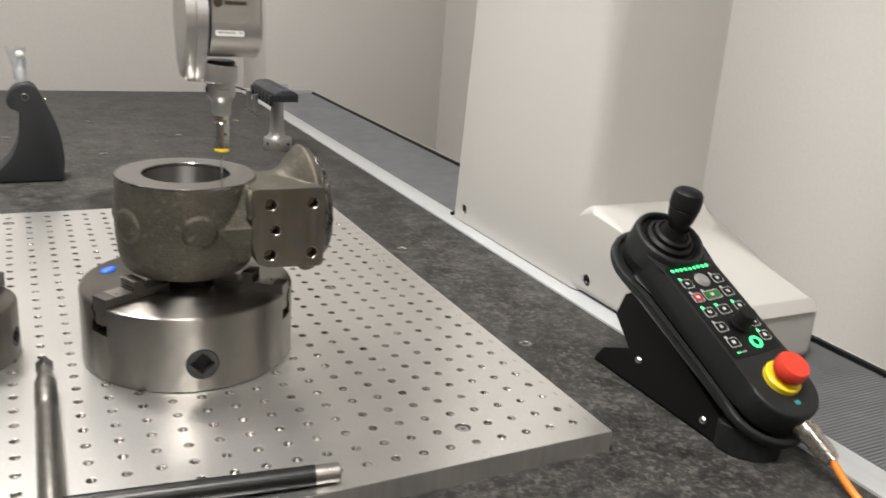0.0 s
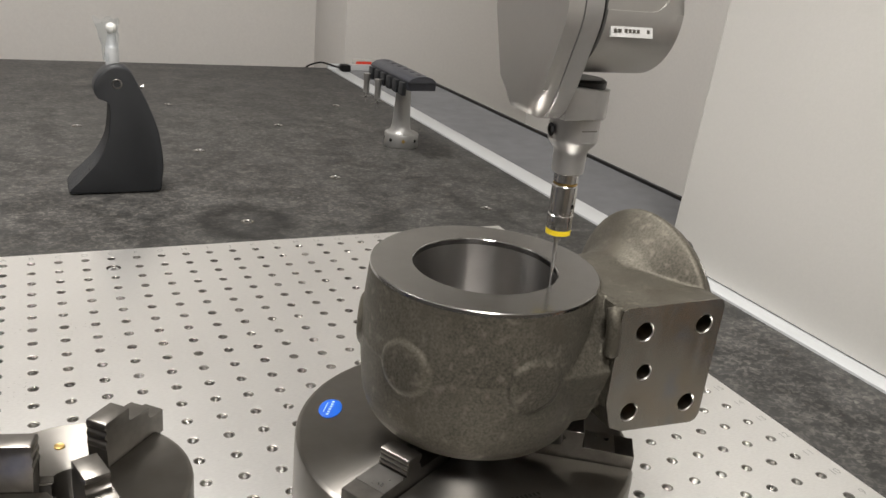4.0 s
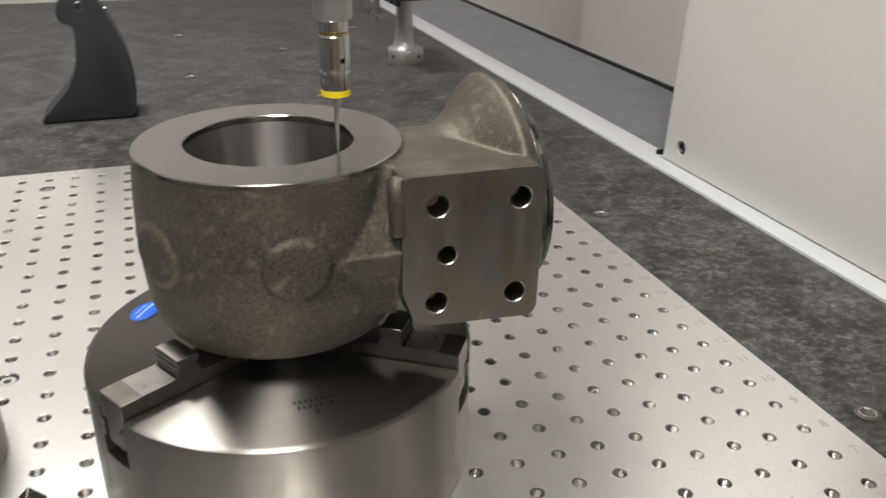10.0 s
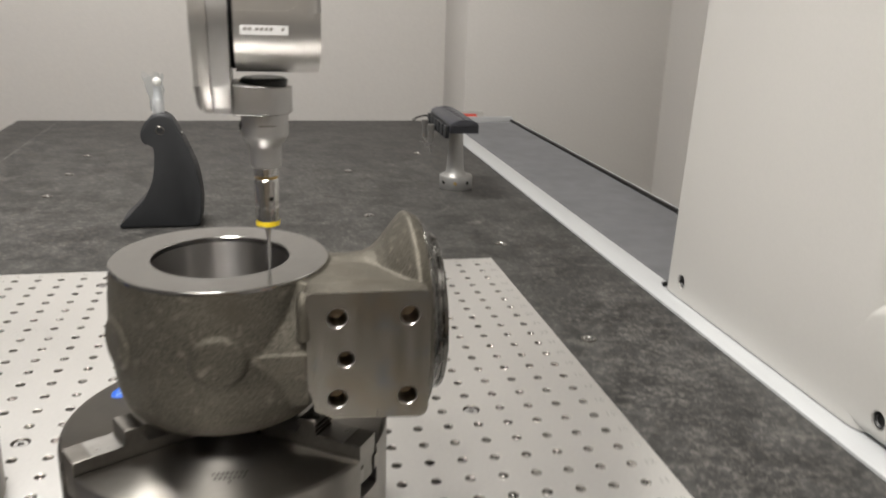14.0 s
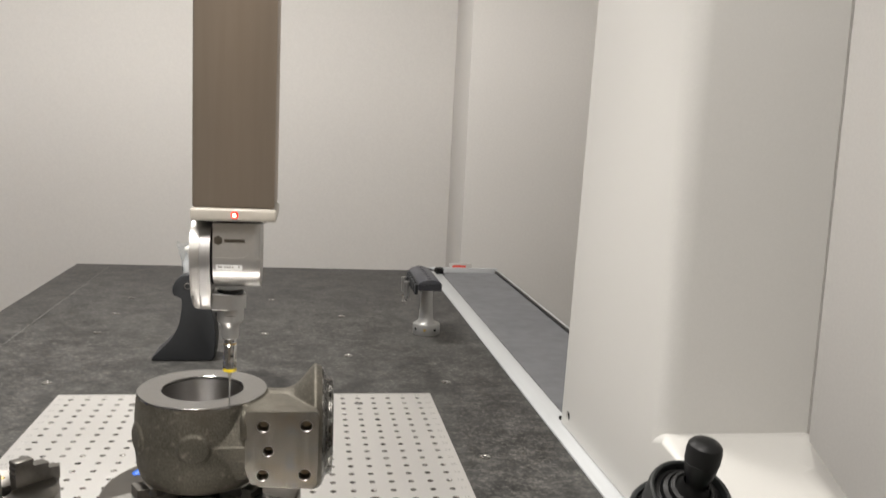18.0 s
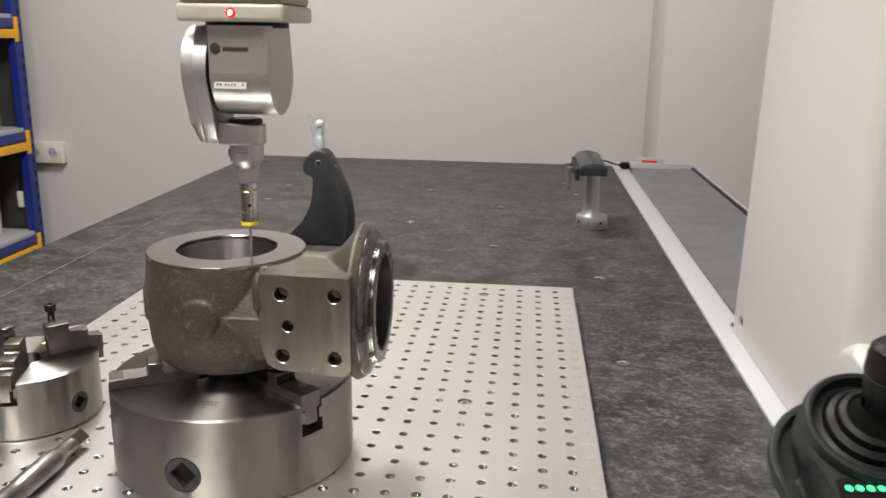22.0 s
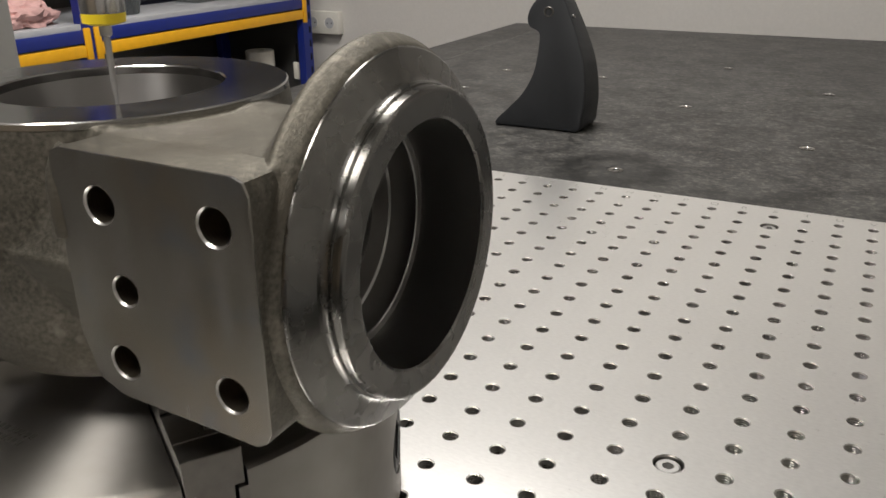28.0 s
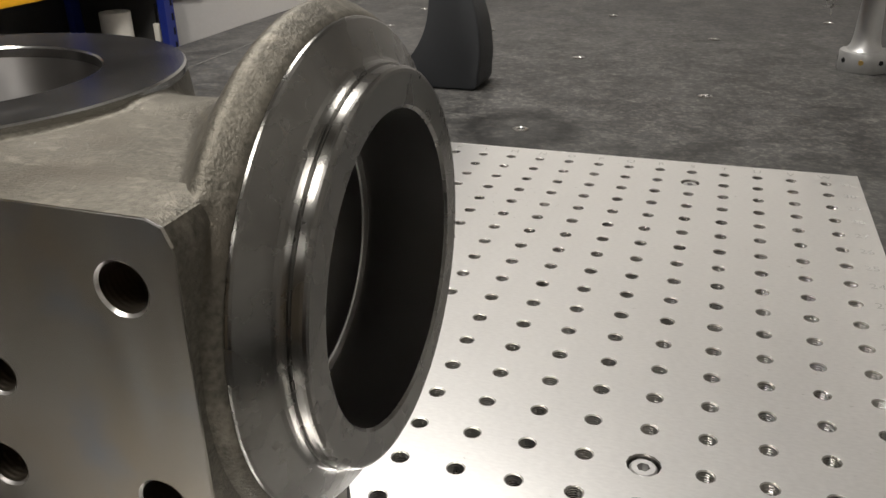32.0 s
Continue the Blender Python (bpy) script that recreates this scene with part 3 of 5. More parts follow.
part("front_cover", box(-0.93, -0.79, 0.0925, 0.0975, -0.013, 1.05, 0.001), M_WHITE, bridge, "pale front cover")
part("bearing", box(-0.91, -0.81, 0.11, 0.2, GZ, -0.013), M_BLACK, bridge, "dark air bearing pad")
for yy in (0.108, 0.19):
    part("cover_bolt", lathe([(0.0, 0.0045), (0.003, 0.004), (0.0048, 0.002), (0.0048, -0.002)], 16, "X", (-0.79, yy, 0.008)), M_CHROME, bridge, "domed steel bolt")
part("beam", box(-0.95, 0.44, 0.0, 0.24, 1.05, 1.32, 0.015), M_WHITE, bridge, "white bridge beam")
part("carriage", box(-0.422, -0.102, -0.24, -0.002, 1.02, 1.38, 0.02), M_WHITE, bridge, "white ram carriage")

# ---- ram with the probe head pointing down ----
PX, PY, PZ = -0.262, -0.140, 0.207  # yellow ring of the probe
ram = thing("probe_ram", "square bronze ram with silver probe head, stylus pointing down", "measuring probe", pose(PX, PY, PZ))
part("ram_column", box(-0.0320, 0.0420, -0.0370, 0.0370, 0.163, 1.393, 0.003), M_RAM, ram, "square anodised ram column")
plate = part("end_plate", carved(box(-0.0335, 0.0435, -0.0385, 0.0385, 0.151, 0.163, 0.0025, 3), [lathe([(0, -0.03), (0.0036, -0.03), (0.0036, 0.0015), (0, 0.0015)], 20, "Y", (0.006, -0.0385, 0.157))]), M_RAMEND, ram, "beige end plate")
part("indicator_lamp", lathe([(0, -0.0012), (0.0022, -0.0010), (0.0034, 0.0010)], 20, "Y", (0.006, -0.0384, 0.157)), M_LED_R, plate, "lit red indicator lamp")
part("lamp_core", lathe([(0, -0.0019), (0.0016, -0.0016), (0.0021, -0.0006)], 16, "Y", (0.006, -0.0384, 0.157)), M_LED_CORE, plate, "bright lamp core")
part("side_lamp", lathe([(0, -0.0008), (0.0018, -0.0005), (0.0026, 0.001)], 20, "X", (-0.0336, -0.016, 0.157)), M_LED_R, plate, "lit red indicator lamp")
part("neck", lathe([(0, 0.147), (0.029, 0.147), (0.030, 0.148), (0.030, 0.152), (0, 0.152)], 40, at=(0.005, 0, 0)), M_BLACK, ram, "dark swivel gap under the plate")
# housing: a barrel across, flat-topped, with a shallow pocket for the maker's mark
prof = [(-0.032, 0.1485)]
for k in range(25):
    a = math.pi + math.pi * k / 24
    prof.append((0.032 * math.cos(a), 0.116 + 0.032 * math.sin(a)))
prof.append((0.032, 0.1485))
housing = prism(prof, -0.0140, 0.0290, "X")
lip = [e for e in housing.edges if all(v.co.x > 0.025 for v in e.verts) and min(v.co.z for v in e.verts) < 0.148]
bmesh.ops.bevel(housing, geom=lip, offset=0.0075, segments=6, affect="EDGES", profile=0.5, clamp_overlap=True)
housing = carved(housing, [prism(rounded(-0.03, 0.0205, 0.1165, 0.1445, 0.0105, 8), -0.04, -0.0312, "Y")])
head = part("head_housing", housing, M_HEAD, ram, "satin grey barrel-shaped head housing")
part("makers_mark", joined(prism([(-0.0090 + 0.0042 * math.cos(math.pi * k / 3 + 0.5), 0.1325 + 0.0046 * math.sin(math.pi * k / 3 + 0.5)) for k in range(6)], -0.0314, -0.0310, "Y"),
                           box(-0.0035, 0.0150, -0.0314, -0.0310, 0.1308, 0.1338)), M_JAW, head, "small dark printed mark")
tag_at = pose(0.001, -0.0312, 0.1075, -15, 0, 0)
tag = part("serial_label", box(-0.0118, 0.0118, -0.0006, 0.0006, -0.0028, 0.0028), M_TAG, head, "small pale label", where=tag_at)
part("label_print", joined(*[box(x_ - w_, x_ + w_, -0.0009, -0.0005, -0.0008, 0.0008) for x_, w_ in ((-0.0093, 0.0009), (-0.0070, 0.0009), (-0.0035, 0.0008), (-0.0012, 0.0008), (0.0011, 0.0008), (0.0034, 0.0008), (0.0092, 0.0007))]), M_JAW, tag, "dark print")
part("swivel_seal", lathe([(0.0, -0.0165), (0.0300, -0.0165), (0.0305, -0.0150), (0.0300, -0.0138), (0, -0.0138)], 48, "X", (0, 0, 0.116)), M_BLACK, ram, "black swivel seal")


def arm_side(grow=0.0):
    """Side view of the swivel arm: round above, narrowing to the probe's bracket."""
    pts = [((0.0325 + grow) * math.cos(radians(-22 + 224 * k / 28)), 0.1165 + (0.0325 + grow) * math.sin(radians(-22 + 224 * k / 28))) for k in range(29)]
    return pts + [(-0.0205 - grow, 0.078), (-0.0150 - grow, 0.0665), (-0.0105, 0.0625 - grow), (0.0105, 0.0625 - grow), (0.0150 + grow, 0.0665), (0.0205 + grow, 0.078)]


part("swivel_arm", prism(arm_side(), -0.0262, -0.0166, "X", 0.0010, 2), M_SILVER, ram, "satin silver swivel arm")
shell = prism(arm_side(-0.0004), -0.0350, -0.0266, "X")
rim_ = [e for e in shell.edges if all(v.co.x < -0.034 for v in e.verts)]
bmesh.ops.bevel(shell, geom=rim_, offset=0.0070, segments=6, affect="EDGES", profile=0.5, clamp_overlap=True)
part("arm_cover", shell, M_HEAD, ram, "rounded grey arm cover")
bracket = [(-0.0166, -0.0150), (-0.0166, 0.0150), (0.0, 0.0150)] + [(0.0150 * math.sin(radians(a)), 0.0150 * math.cos(radians(a))) for a in range(10, 180, 10)] + [(0.0, -0.0150)]
foot_ = prism(bracket, 0.0622, 0.0772, "Z", 0.0012, 2)
for v in foot_.verts:
    if v.co.z > 0.07:
        v.co.z += 0.0016 - 0.16 * (v.co.x + 0.0166) * 0.5
part("probe_bracket", foot_, M_SILVER, ram, "satin silver bracket with a rounded end")
part("bracket_joint", lathe([(0, 0.0765), (0.0125, 0.0765), (0.0128, 0.0800), (0.011, 0.0812), (0, 0.0812)], 40), M_BLACKSTEEL, ram, "dark round joint")
holder = part("probe_holder", carved(lathe([(0, 0.0318), (0.0070, 0.0318), (0.0082, 0.0326), (0.0085, 0.0345), (0.0085, 0.0425), (0.0090, 0.0448), (0.0118, 0.0482), (0.0126, 0.0495), (0.0128, 0.0510), (0.0128, 0.0622), (0, 0.0622)], 48),
                                     [box(-0.02, 0.02, -0.02, -0.0121, 0.0505, 0.0570)]), M_SILVER, ram, "satin silver probe holder")
part("holder_print", box(-0.0035, 0.0055, -0.01215, -0.01205, 0.0560, 0.0566), M_JAW, holder, "faint dark print")
part("lock_screw", lathe([(0.0034, -0.0136), (0.0020, -0.0136), (0.0018, -0.0120), (0, -0.0120)], 20, "X", (0, 0, 0.0548)), M_BLACKSTEEL, holder, "dark hex lock screw")
body = part("probe_body", carved(lathe([(0, 0.0014), (0.0066, 0.0014), (0.0067, 0.0020), (0.0067, 0.0092), (0.0062, 0.0096), (0.0062, 0.0104), (0.0067, 0.0108), (0.0067, 0.0250), (0.0064, 0.0254), (0.0060, 0.0258), (0.0060, 0.0268), (0.0064, 0.0272), (0.0064, 0.0318), (0, 0.0318)], 44),
                                 [lathe([(0, -0.02), (0.0013, -0.02), (0.0013, -0.0050), (0, -0.0050)], 16, "Y", (0.0022, 0, 0.0148))]), M_CHROME, ram, "polished steel probe module")
# shade of the key hole as a black disc at its bottom
part("key_hole", lathe([(0, -0.0052), (0.0012, -0.0052)], 16, "Y", (0.0022, 0, 0.0148)), M_HOLE_SHADE, body, "black disc for the shade in the key hole")
part("brass_ring", lathe([(0.0058, 0.0258), (0.0063, 0.0259), (0.0063, 0.0267), (0.0058, 0.0268)], 32), M_BRASS, ram, "brass ring")
part("yellow_ring", lathe([(0, -0.0022), (0.0042, -0.0022), (0.0066, -0.0014), (0.0067, 0.0014), (0, 0.0014)], 36), M_YELLOW, ram, "yellow ring")
styl = part("stylus", lathe([(0, -0.043), (0.0005, -0.043), (0.0005, -0.025), (0.0009, -0.022), (0.0011, -0.006), (0.0019, -0.0055), (0.0019, -0.002), (0, -0.002)], 14), M_SILVER, ram, "thin steel stylus")
bm = bmesh.new()
bmesh.ops.create_uvsphere(bm, u_segments=16, v_segments=10, radius=0.0010, matrix=Matrix.Translation((0, 0, -0.0437)))
part("ruby_tip", bm, M_REDKEY, styl, "tiny ruby ball")

# ---- perforated fixture plate ----
PITCH = 0.025
PL, PR, PF, PB = -0.575, 0.025, -0.4, 0.4
SCREWS = [(i, j) for i in (-18, -4) for j in (-14, 0, 14)]
fixture = thing("fixture_plate", "ground steel fixture plate with threaded hole grid on granite", "fixture plate")


def plate_mesh():
    """Top skin with real holes, one ring of faces a hole, and the plate's sides."""
    bm = bmesh.new()
    verts = {}

    def corner(x, y):
        key = (round(x, 5), round(y, 5))
        if key not in verts:
            verts[key] = bm.verts.new((x, y, 0))
        return verts[key]
    h = PITCH / 2
    seg = 12
    for i in range(-22, 1):
        for j in range(-15, 16):
            cx, cy = i * PITCH, j * PITCH
            big = (i, j) in SCREWS
            r = 0.0068 if big else 0.0036
            c = [corner(cx + h, cy - h), corner(cx + h, cy + h), corner(cx - h, cy + h), corner(cx - h, cy - h)]
            rim = []
            for k in range(seg):
                a = 2 * math.pi * k / seg
                rim.append(bm.verts.new((cx + (r + 0.0006) * math.cos(a), cy + (r + 0.0006) * math.sin(a), 0)))
            # rim vertex 0 faces +x, 3 +y, 6 -x, 9 -y
            for q, (s, e) in enumerate(((0, 3), (3, 6), (6, 9), (9, 12))):
                mid = [rim[k % seg] for k in range(s, e + 1)]
                bm.faces.new((c[(q + 1) % 4], *mid[::-1]))
            for q in range(4):
                bm.faces.new((c[q], c[(q + 1) % 4], rim[(q * 3) % seg]))
    xs = [-22 * PITCH - h + k * PITCH for k in range(24)]
    ys = [-15 * PITCH - h + k * PITCH for k in range(32)]
    for y_in, y_out in ((ys[0], PF), (ys[-1], PB)):
        for a, b in zip(xs, xs[1:]):
            bm.faces.new((corner(a, y_in), corner(b, y_in), corner(b, y_out), corner(a, y_out)))
    for x_in, x_out in ((xs[0], PL), (xs[-1], PR)):
        for a, b in zip(ys, ys[1:]):
            bm.faces.new((corner(x_in, a), corner(x_in, b), corner(x_out, b), corner(x_out, a)))
        for y_in, y_out in ((ys[0], PF), (ys[-1], PB)):
            bm.faces.new((corner(x_in, y_in), corner(x_in, y_out), corner(x_out, y_out), corner(x_out, y_in)))
    for f in bm.faces:
        if f.normal.z == 0:
            f.normal_update()
        if f.normal.z < 0:
            f.normal_flip()
    return bm


def plain_link(name, bm, mat, parent, label=""):
    me = bpy.data.meshes.new(name)
    bm.to_mesh(me)
    bm.free()
    me.materials.append(mat)
    ob = new(name, me)
    ob.parent = parent
    if label:
        ob["label"] = label
    return ob


plain_link("top_skin", plate_mesh(), M_PLATE, fixture, "ground steel top with countless holes")
bm = bmesh.new()
edge = [(PL, PF), (PR, PF), (PR, PB), (PL, PB)]
lo = [bm.verts.new((x, y, GZ)) for x, y in edge]
mi = [bm.verts.new((x, y, -0.0006)) for x, y in edge]
hi = [bm.verts.new((x + (0.0006 if x < 0 else -0.0006), y + (0.0006 if y < 0 else -0.0006), 0.0001)) for x, y in edge]
for a, b in ((lo, mi), (mi, hi)):
    for k in range(4):
        bm.faces.new((a[k], a[(k + 1) % 4], b[(k + 1) % 4], b[k]))
bm.faces.new(lo[::-1])
part("plate_sides", bm, M_PLATE_EDGE, fixture, "milled plate edges", smooth=False)
bm = bmesh.new()
bt = bmesh.new()
for i in range(-22, 1):
    for j in range(-15, 16):
        if (i, j) in SCREWS:
            continue
        cx, cy = i * PITCH, j * PITCH
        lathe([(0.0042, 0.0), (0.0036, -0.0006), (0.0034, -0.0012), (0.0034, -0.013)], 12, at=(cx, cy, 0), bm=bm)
        # black disc closes the bore and paints the shade of its depth
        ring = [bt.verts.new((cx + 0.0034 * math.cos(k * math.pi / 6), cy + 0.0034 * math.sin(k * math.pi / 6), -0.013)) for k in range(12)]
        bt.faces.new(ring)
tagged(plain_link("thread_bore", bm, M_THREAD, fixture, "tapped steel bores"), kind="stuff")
tagged(plain_link("bore_floor", bt, M_HOLE_SHADE, fixture, "black discs for the shade at the bottom of the bores"), kind="stuff")


def hex_cap(r, h, hexr, depth, seg=28):
    """A socket head: bevelled cylinder with a hexagonal recess; its top at z = 0."""
    return carved(lathe([(0, -h), (r, -h), (r, -0.0008), (r - 0.0008, 0), (0, 0)], seg),
                  [prism([(hexr * math.cos(k * math.pi / 3), hexr * math.sin(k * math.pi / 3)) for k in range(6)], -depth, 0.01)])


cap = None
for i, j in SCREWS:
    w = pose(i * PITCH, j * PITCH, -0.0012, 0, 0, 17 * i + 31 * j)
    if cap is None:
        cap = part("cap_screw", hex_cap(0.0059, 0.0075, 0.0029, 0.0045), M_SILVER, fixture, "sunk steel socket cap screw", where=w)
        well = part("screw_well", lathe([(0.0074, 0.0), (0.0068, -0.0006), (0.0068, -0.009), (0, -0.009)], 24), M_JAW, fixture, "counterbored screw well", where=pose(i * PITCH, j * PITCH, 0))
    else:
        for src, ww in ((cap, w), (well, pose(i * PITCH, j * PITCH, 0))):
            o = new(src.name.split(".")[0], src.data)
            o.parent, o.matrix_basis = fixture, ww
            o["label"] = src["label"]
for k in range(23):
    part("letter", words("ABCDEFGHIJKLMNOPQRSTUVW"[k], 0.0095, Matrix.Translation(((-22 + k) * PITCH, 0.3885, 0.0003))), M_ENGRAVE, fixture, "engraved column letter", smooth=False)
for side, x in (("right", 0.0145), ("left", -0.5645)):
    for k in range(31):
        part("number", words(str(k + 1), 0.0095, Matrix.Translation((x, (k - 15) * PITCH, 0.0003))), M_ENGRAVE, fixture, "engraved row number", smooth=False)


# ---- lathe chucks ----
def polar(az, r):
    return Matrix.Rotation(radians(az), 4, "Z") @ Matrix.Translation((r, 0, 0))


def chuck_body(R, H, hole, slots, slot_w, tee_w, tee_z, keys, key_z, key_r):
    """Round body with three stepped radial slots, a centre bore and key sockets."""
    body = lathe([(0, 0.0), (R - 0.002, 0.0), (R, 0.002), (R, H - 0.0030), (R - 0.0006, H - 0.0012), (R - 0.0022, H - 0.0002), (R - 0.0034, H), (0, H)], 90)
    cut = [lathe([(0, 0.006), (hole, 0.006), (hole, H + 0.01), (0, H + 0.01)], 48)]
    for az in slots:
        turn = Matrix.Rotation(radians(az), 4, "Z")
        s, t, n = slot_w / 2, tee_w / 2, slot_w * 0.34
        low, high = tee_z + slot_w * 0.53, H - slot_w * 0.31
        tee = [(-t, tee_z), (t, tee_z), (t, low), (n, low), (n, high), (s, high), (s, H + 0.02), (-s, H + 0.02), (-s, high), (-n, high), (-n, low), (-t, low)]
        cut.append(shifted(prism(tee, hole * 0.8, R + 0.02, "X"), turn))
    for az in keys:
        cut.append(shifted(lathe([(0, R - 0.012), (key_r, R - 0.012), (key_r, R + 0.01), (0, R + 0.01)], 32, "X"), Matrix.Rotation(radians(az), 4, "Z") @ Matrix.Translation((0, 0, key_z))))
    return carved(body, cut, solver="MANIFOLD")


def key_socket(R, az, z, r, parent):
    sq = r * 0.52
    ring = carved(lathe([(0, -0.0115), (r, -0.0115), (r, 0.0006), (r - 0.0012, 0.0012), (r * 0.72, 0.0006), (0, 0.0006)], 36, "X"),
                  [shifted(box(-0.0110, 0.01, -sq, sq, -sq, sq), Matrix.Rotation(radians(45), 4, "X"))])
    well = part("key_socket", ring, M_SOCKET, parent, "dark square key socket", where=Matrix.Rotation(radians(az), 4, "Z") @ Matrix.Translation((R - 0.0016, 0, z)))
    # added black block that darkens the recess as deep shade would
    part("recess_shade", shifted(box(-0.0109, -0.0040, -sq * 0.98, sq * 0.98, -sq * 0.98, sq * 0.98), Matrix.Rotation(radians(45), 4, "X")), M_HOLE_SHADE, well, "black block for the shade in the square recess")


def badge(parent, az, r, z, a=0.0105, b=0.0068):
    disc = lathe([(0, 0.0), (1, 0.0), (1, 0.06), (0.93, 0.1), (0, 0.1)], 36)
    shifted(disc, Matrix.Diagonal((b, a, 0.006, 1)))
    w = polar(az, r) @ Matrix.Translation((0, 0, z))
    ob = part("badge", disc, M_BLUE, parent, "blue oval maker's badge", where=w)
    for k in range(6):
        v = (k - 2.5) * a * 0.27
        part("badge_print", box(-b * 0.11, b * 0.11, v - a * 0.07, v + a * 0.07, 0.0006, 0.00072), M_BADGEMARK, ob, "white print")
    part("badge_line", box(b * 0.40, b * 0.47, -a * 0.5, a * 0.5, 0.0006, 0.00072), M_BADGEMARK, ob, "thin white line")


CX, CY, CR, CH = -0.2902, -0.1168, 0.1, 0.0728
chuck = thing("lathe_chuck", "large round three-jaw steel chuck gripping the cast hub", "lathe chuck", pose(CX, CY, 0), group="chucks on the plate")
BIG_JAWS = (-34, -151, 88)
part("chuck_body", chuck_body(CR, CH, 0.021, BIG_JAWS, 0.0206, 0.0212, 0.0465, (-93.8, 26, 146), 0.028, 0.0148), M_STEEL, chuck, "ground steel chuck body")
for az in (-93.8, 26, 146):
    key_socket(CR, az, 0.028, 0.0146, chuck)
badge(chuck, 147, 0.0825, CH)
for k, (n_marks, y_) in enumerate(((8, -0.0660), (7, -0.0705), (1, -0.0750))):
    for j in range(n_marks):
        part("stamped_mark", box(-0.0007, 0.0007, -0.0013, 0.0013, 0, 0.0001), M_STEEL_MARK, chuck, "faint stamped mark", where=pose(0.004 + (j - n_marks / 2) * 0.0026, y_, CH + 0.0001, 0, 0, 3))


def big_jaw(az):
    """Low outer step, grip teeth on a taller inner nose, and grooves along both flanks."""
    side = [(0.030, 0.0545), (0.0985, 0.0545), (0.0985, 0.0808), (0.0674, 0.0808), (0.0690, 0.0816), (0.0690, 0.0832), (0.0674, 0.0839), (0.0690, 0.0847), (0.0690, 0.0863), (0.0674, 0.0870), (0.0690, 0.0878), (0.0690, 0.0896), (0.0682, 0.0905), (0.0580, 0.0905), (0.0570, 0.0897), (0.0570, 0.0870),
            (0.0590, 0.0862), (0.0590, 0.0846), (0.0570, 0.0838), (0.0570, 0.0808), (0.0555, 0.0800), (0.030, 0.0800)]
    bm = carved(prism(side, -0.0096, 0.0096, "Y", 0.0003, 1), [box(0.02, 0.11, s * 0.0105 - 0.0045, s * 0.0105 + 0.0045, 0.05, 0.0672) for s in (-1, 1)], solver="MANIFOLD")
    j = part("jaw", bm, M_JAW, chuck, "hardened stepped steel jaw", where=Matrix.Rotation(radians(az), 4, "Z"))
    part("ground_land", box(0.070, 0.0875, -0.0094, 0.0094, 0.0808, 0.0811), M_JAW_BRIGHT, j, "bright ground land")
    # added black block: stands in for the shade inside the jaw slot
    part("slot_shade", box(0.025, 0.0865, -0.0103, 0.0103, 0.0468, 0.0540, 0.0004, 1), M_SOCKET, j, "black filler for the shade in the jaw slot")


for az in BIG_JAWS:
    big_jaw(az)
part("scroll", lathe([(0.008, 0.05), (0.0205, 0.05), (0.0205, 0.058), (0.008, 0.058)], 40, closed=True), M_BLACKSTEEL, chuck, "dark scroll in the centre bore")

SX, SY, SR, SH = -0.5028, -0.0770, 0.0612, 0.0545
small = thing("lathe_chuck", "small three-jaw steel chuck with open stepped jaws and inserted key", "lathe chuck", pose(SX, SY, 0), group="chucks on the plate")
SMALL_JAWS = (-74, 46, 166)
part("chuck_body", chuck_body(SR, SH, 0.014, SMALL_JAWS, 0.014, 0.0144, 0.034, (-17, -134, 104), 0.0225, 0.0098), M_STEEL, small, "ground steel chuck body")
for az in (-17, 104):
    key_socket(SR, az, 0.0225, 0.0096, small)
badge(small, -151, 0.044, SH, 0.0078, 0.0045)


def small_jaw(az):
    side = [(0.014, 0.0402), (0.0665, 0.0402), (0.0665, 0.0615), (0.0500, 0.0615), (0.0480, 0.0632), (0.0482, 0.0660), (0.0498, 0.0672), (0.0498, 0.0695), (0.0330, 0.0695), (0.0312, 0.0712), (0.0314, 0.0745), (0.0330, 0.0758), (0.0328, 0.0785), (0.0135, 0.0785),
            (0.0125, 0.0775), (0.0125, 0.0745), (0.0142, 0.0738), (0.0142, 0.0722), (0.0125, 0.0715), (0.0125, 0.0685), (0.0142, 0.0678), (0.0142, 0.0662), (0.0125, 0.0655), (0.0125, 0.0625), (0.014, 0.0615)]
    side = [(min(x + 0.005, 0.0672), z + (0.004 if z > 0.05 else 0.0)) for x, z in side]
    bm = carved(prism(side, -0.0065, 0.0065, "Y", 0.0009, 2), [box(0.01, 0.08, s * 0.0070 - 0.0030, s * 0.0070 + 0.0030, 0.035, 0.0505) for s in (-1, 1)], solver="MANIFOLD")
    j = part("jaw", bm, M_JAW, small, "stepped steel jaw", where=Matrix.Rotation(radians(az), 4, "Z"))
    # black filler in place of the slot's own shade
    part("slot_shade", box(0.016, 0.0520, -0.0070, 0.0070, 0.0342, 0.0398, 0.0004, 1), M_SOCKET, j, "black filler for the shade in the jaw slot")


for az in SMALL_JAWS:
    small_jaw(az)
part("face_screw", lathe([(0, 0.0), (0.003, 0.0), (0.003, 0.0008), (0.0022, 0.0012), (0, 0.0008)], 18), M_BRASS, small, "small brass face screw", where=pose(-0.0062, 0.0367, SH))

key = thing("chuck_key", "black T-handle chuck key with blue grips stuck in the small chuck", "chuck key")
ka = radians(-135)
kd = Vector((math.cos(ka), math.sin(ka), 0.0)).normalized()
k0 = Vector((SX, SY, 0.0225)) + kd * (SR - 0.008)
k1 = k0 + kd * 0.0735
part("shank", tube([k0, k1], 0.0078, 20), M_BLACKSTEEL, key, "black steel shank")
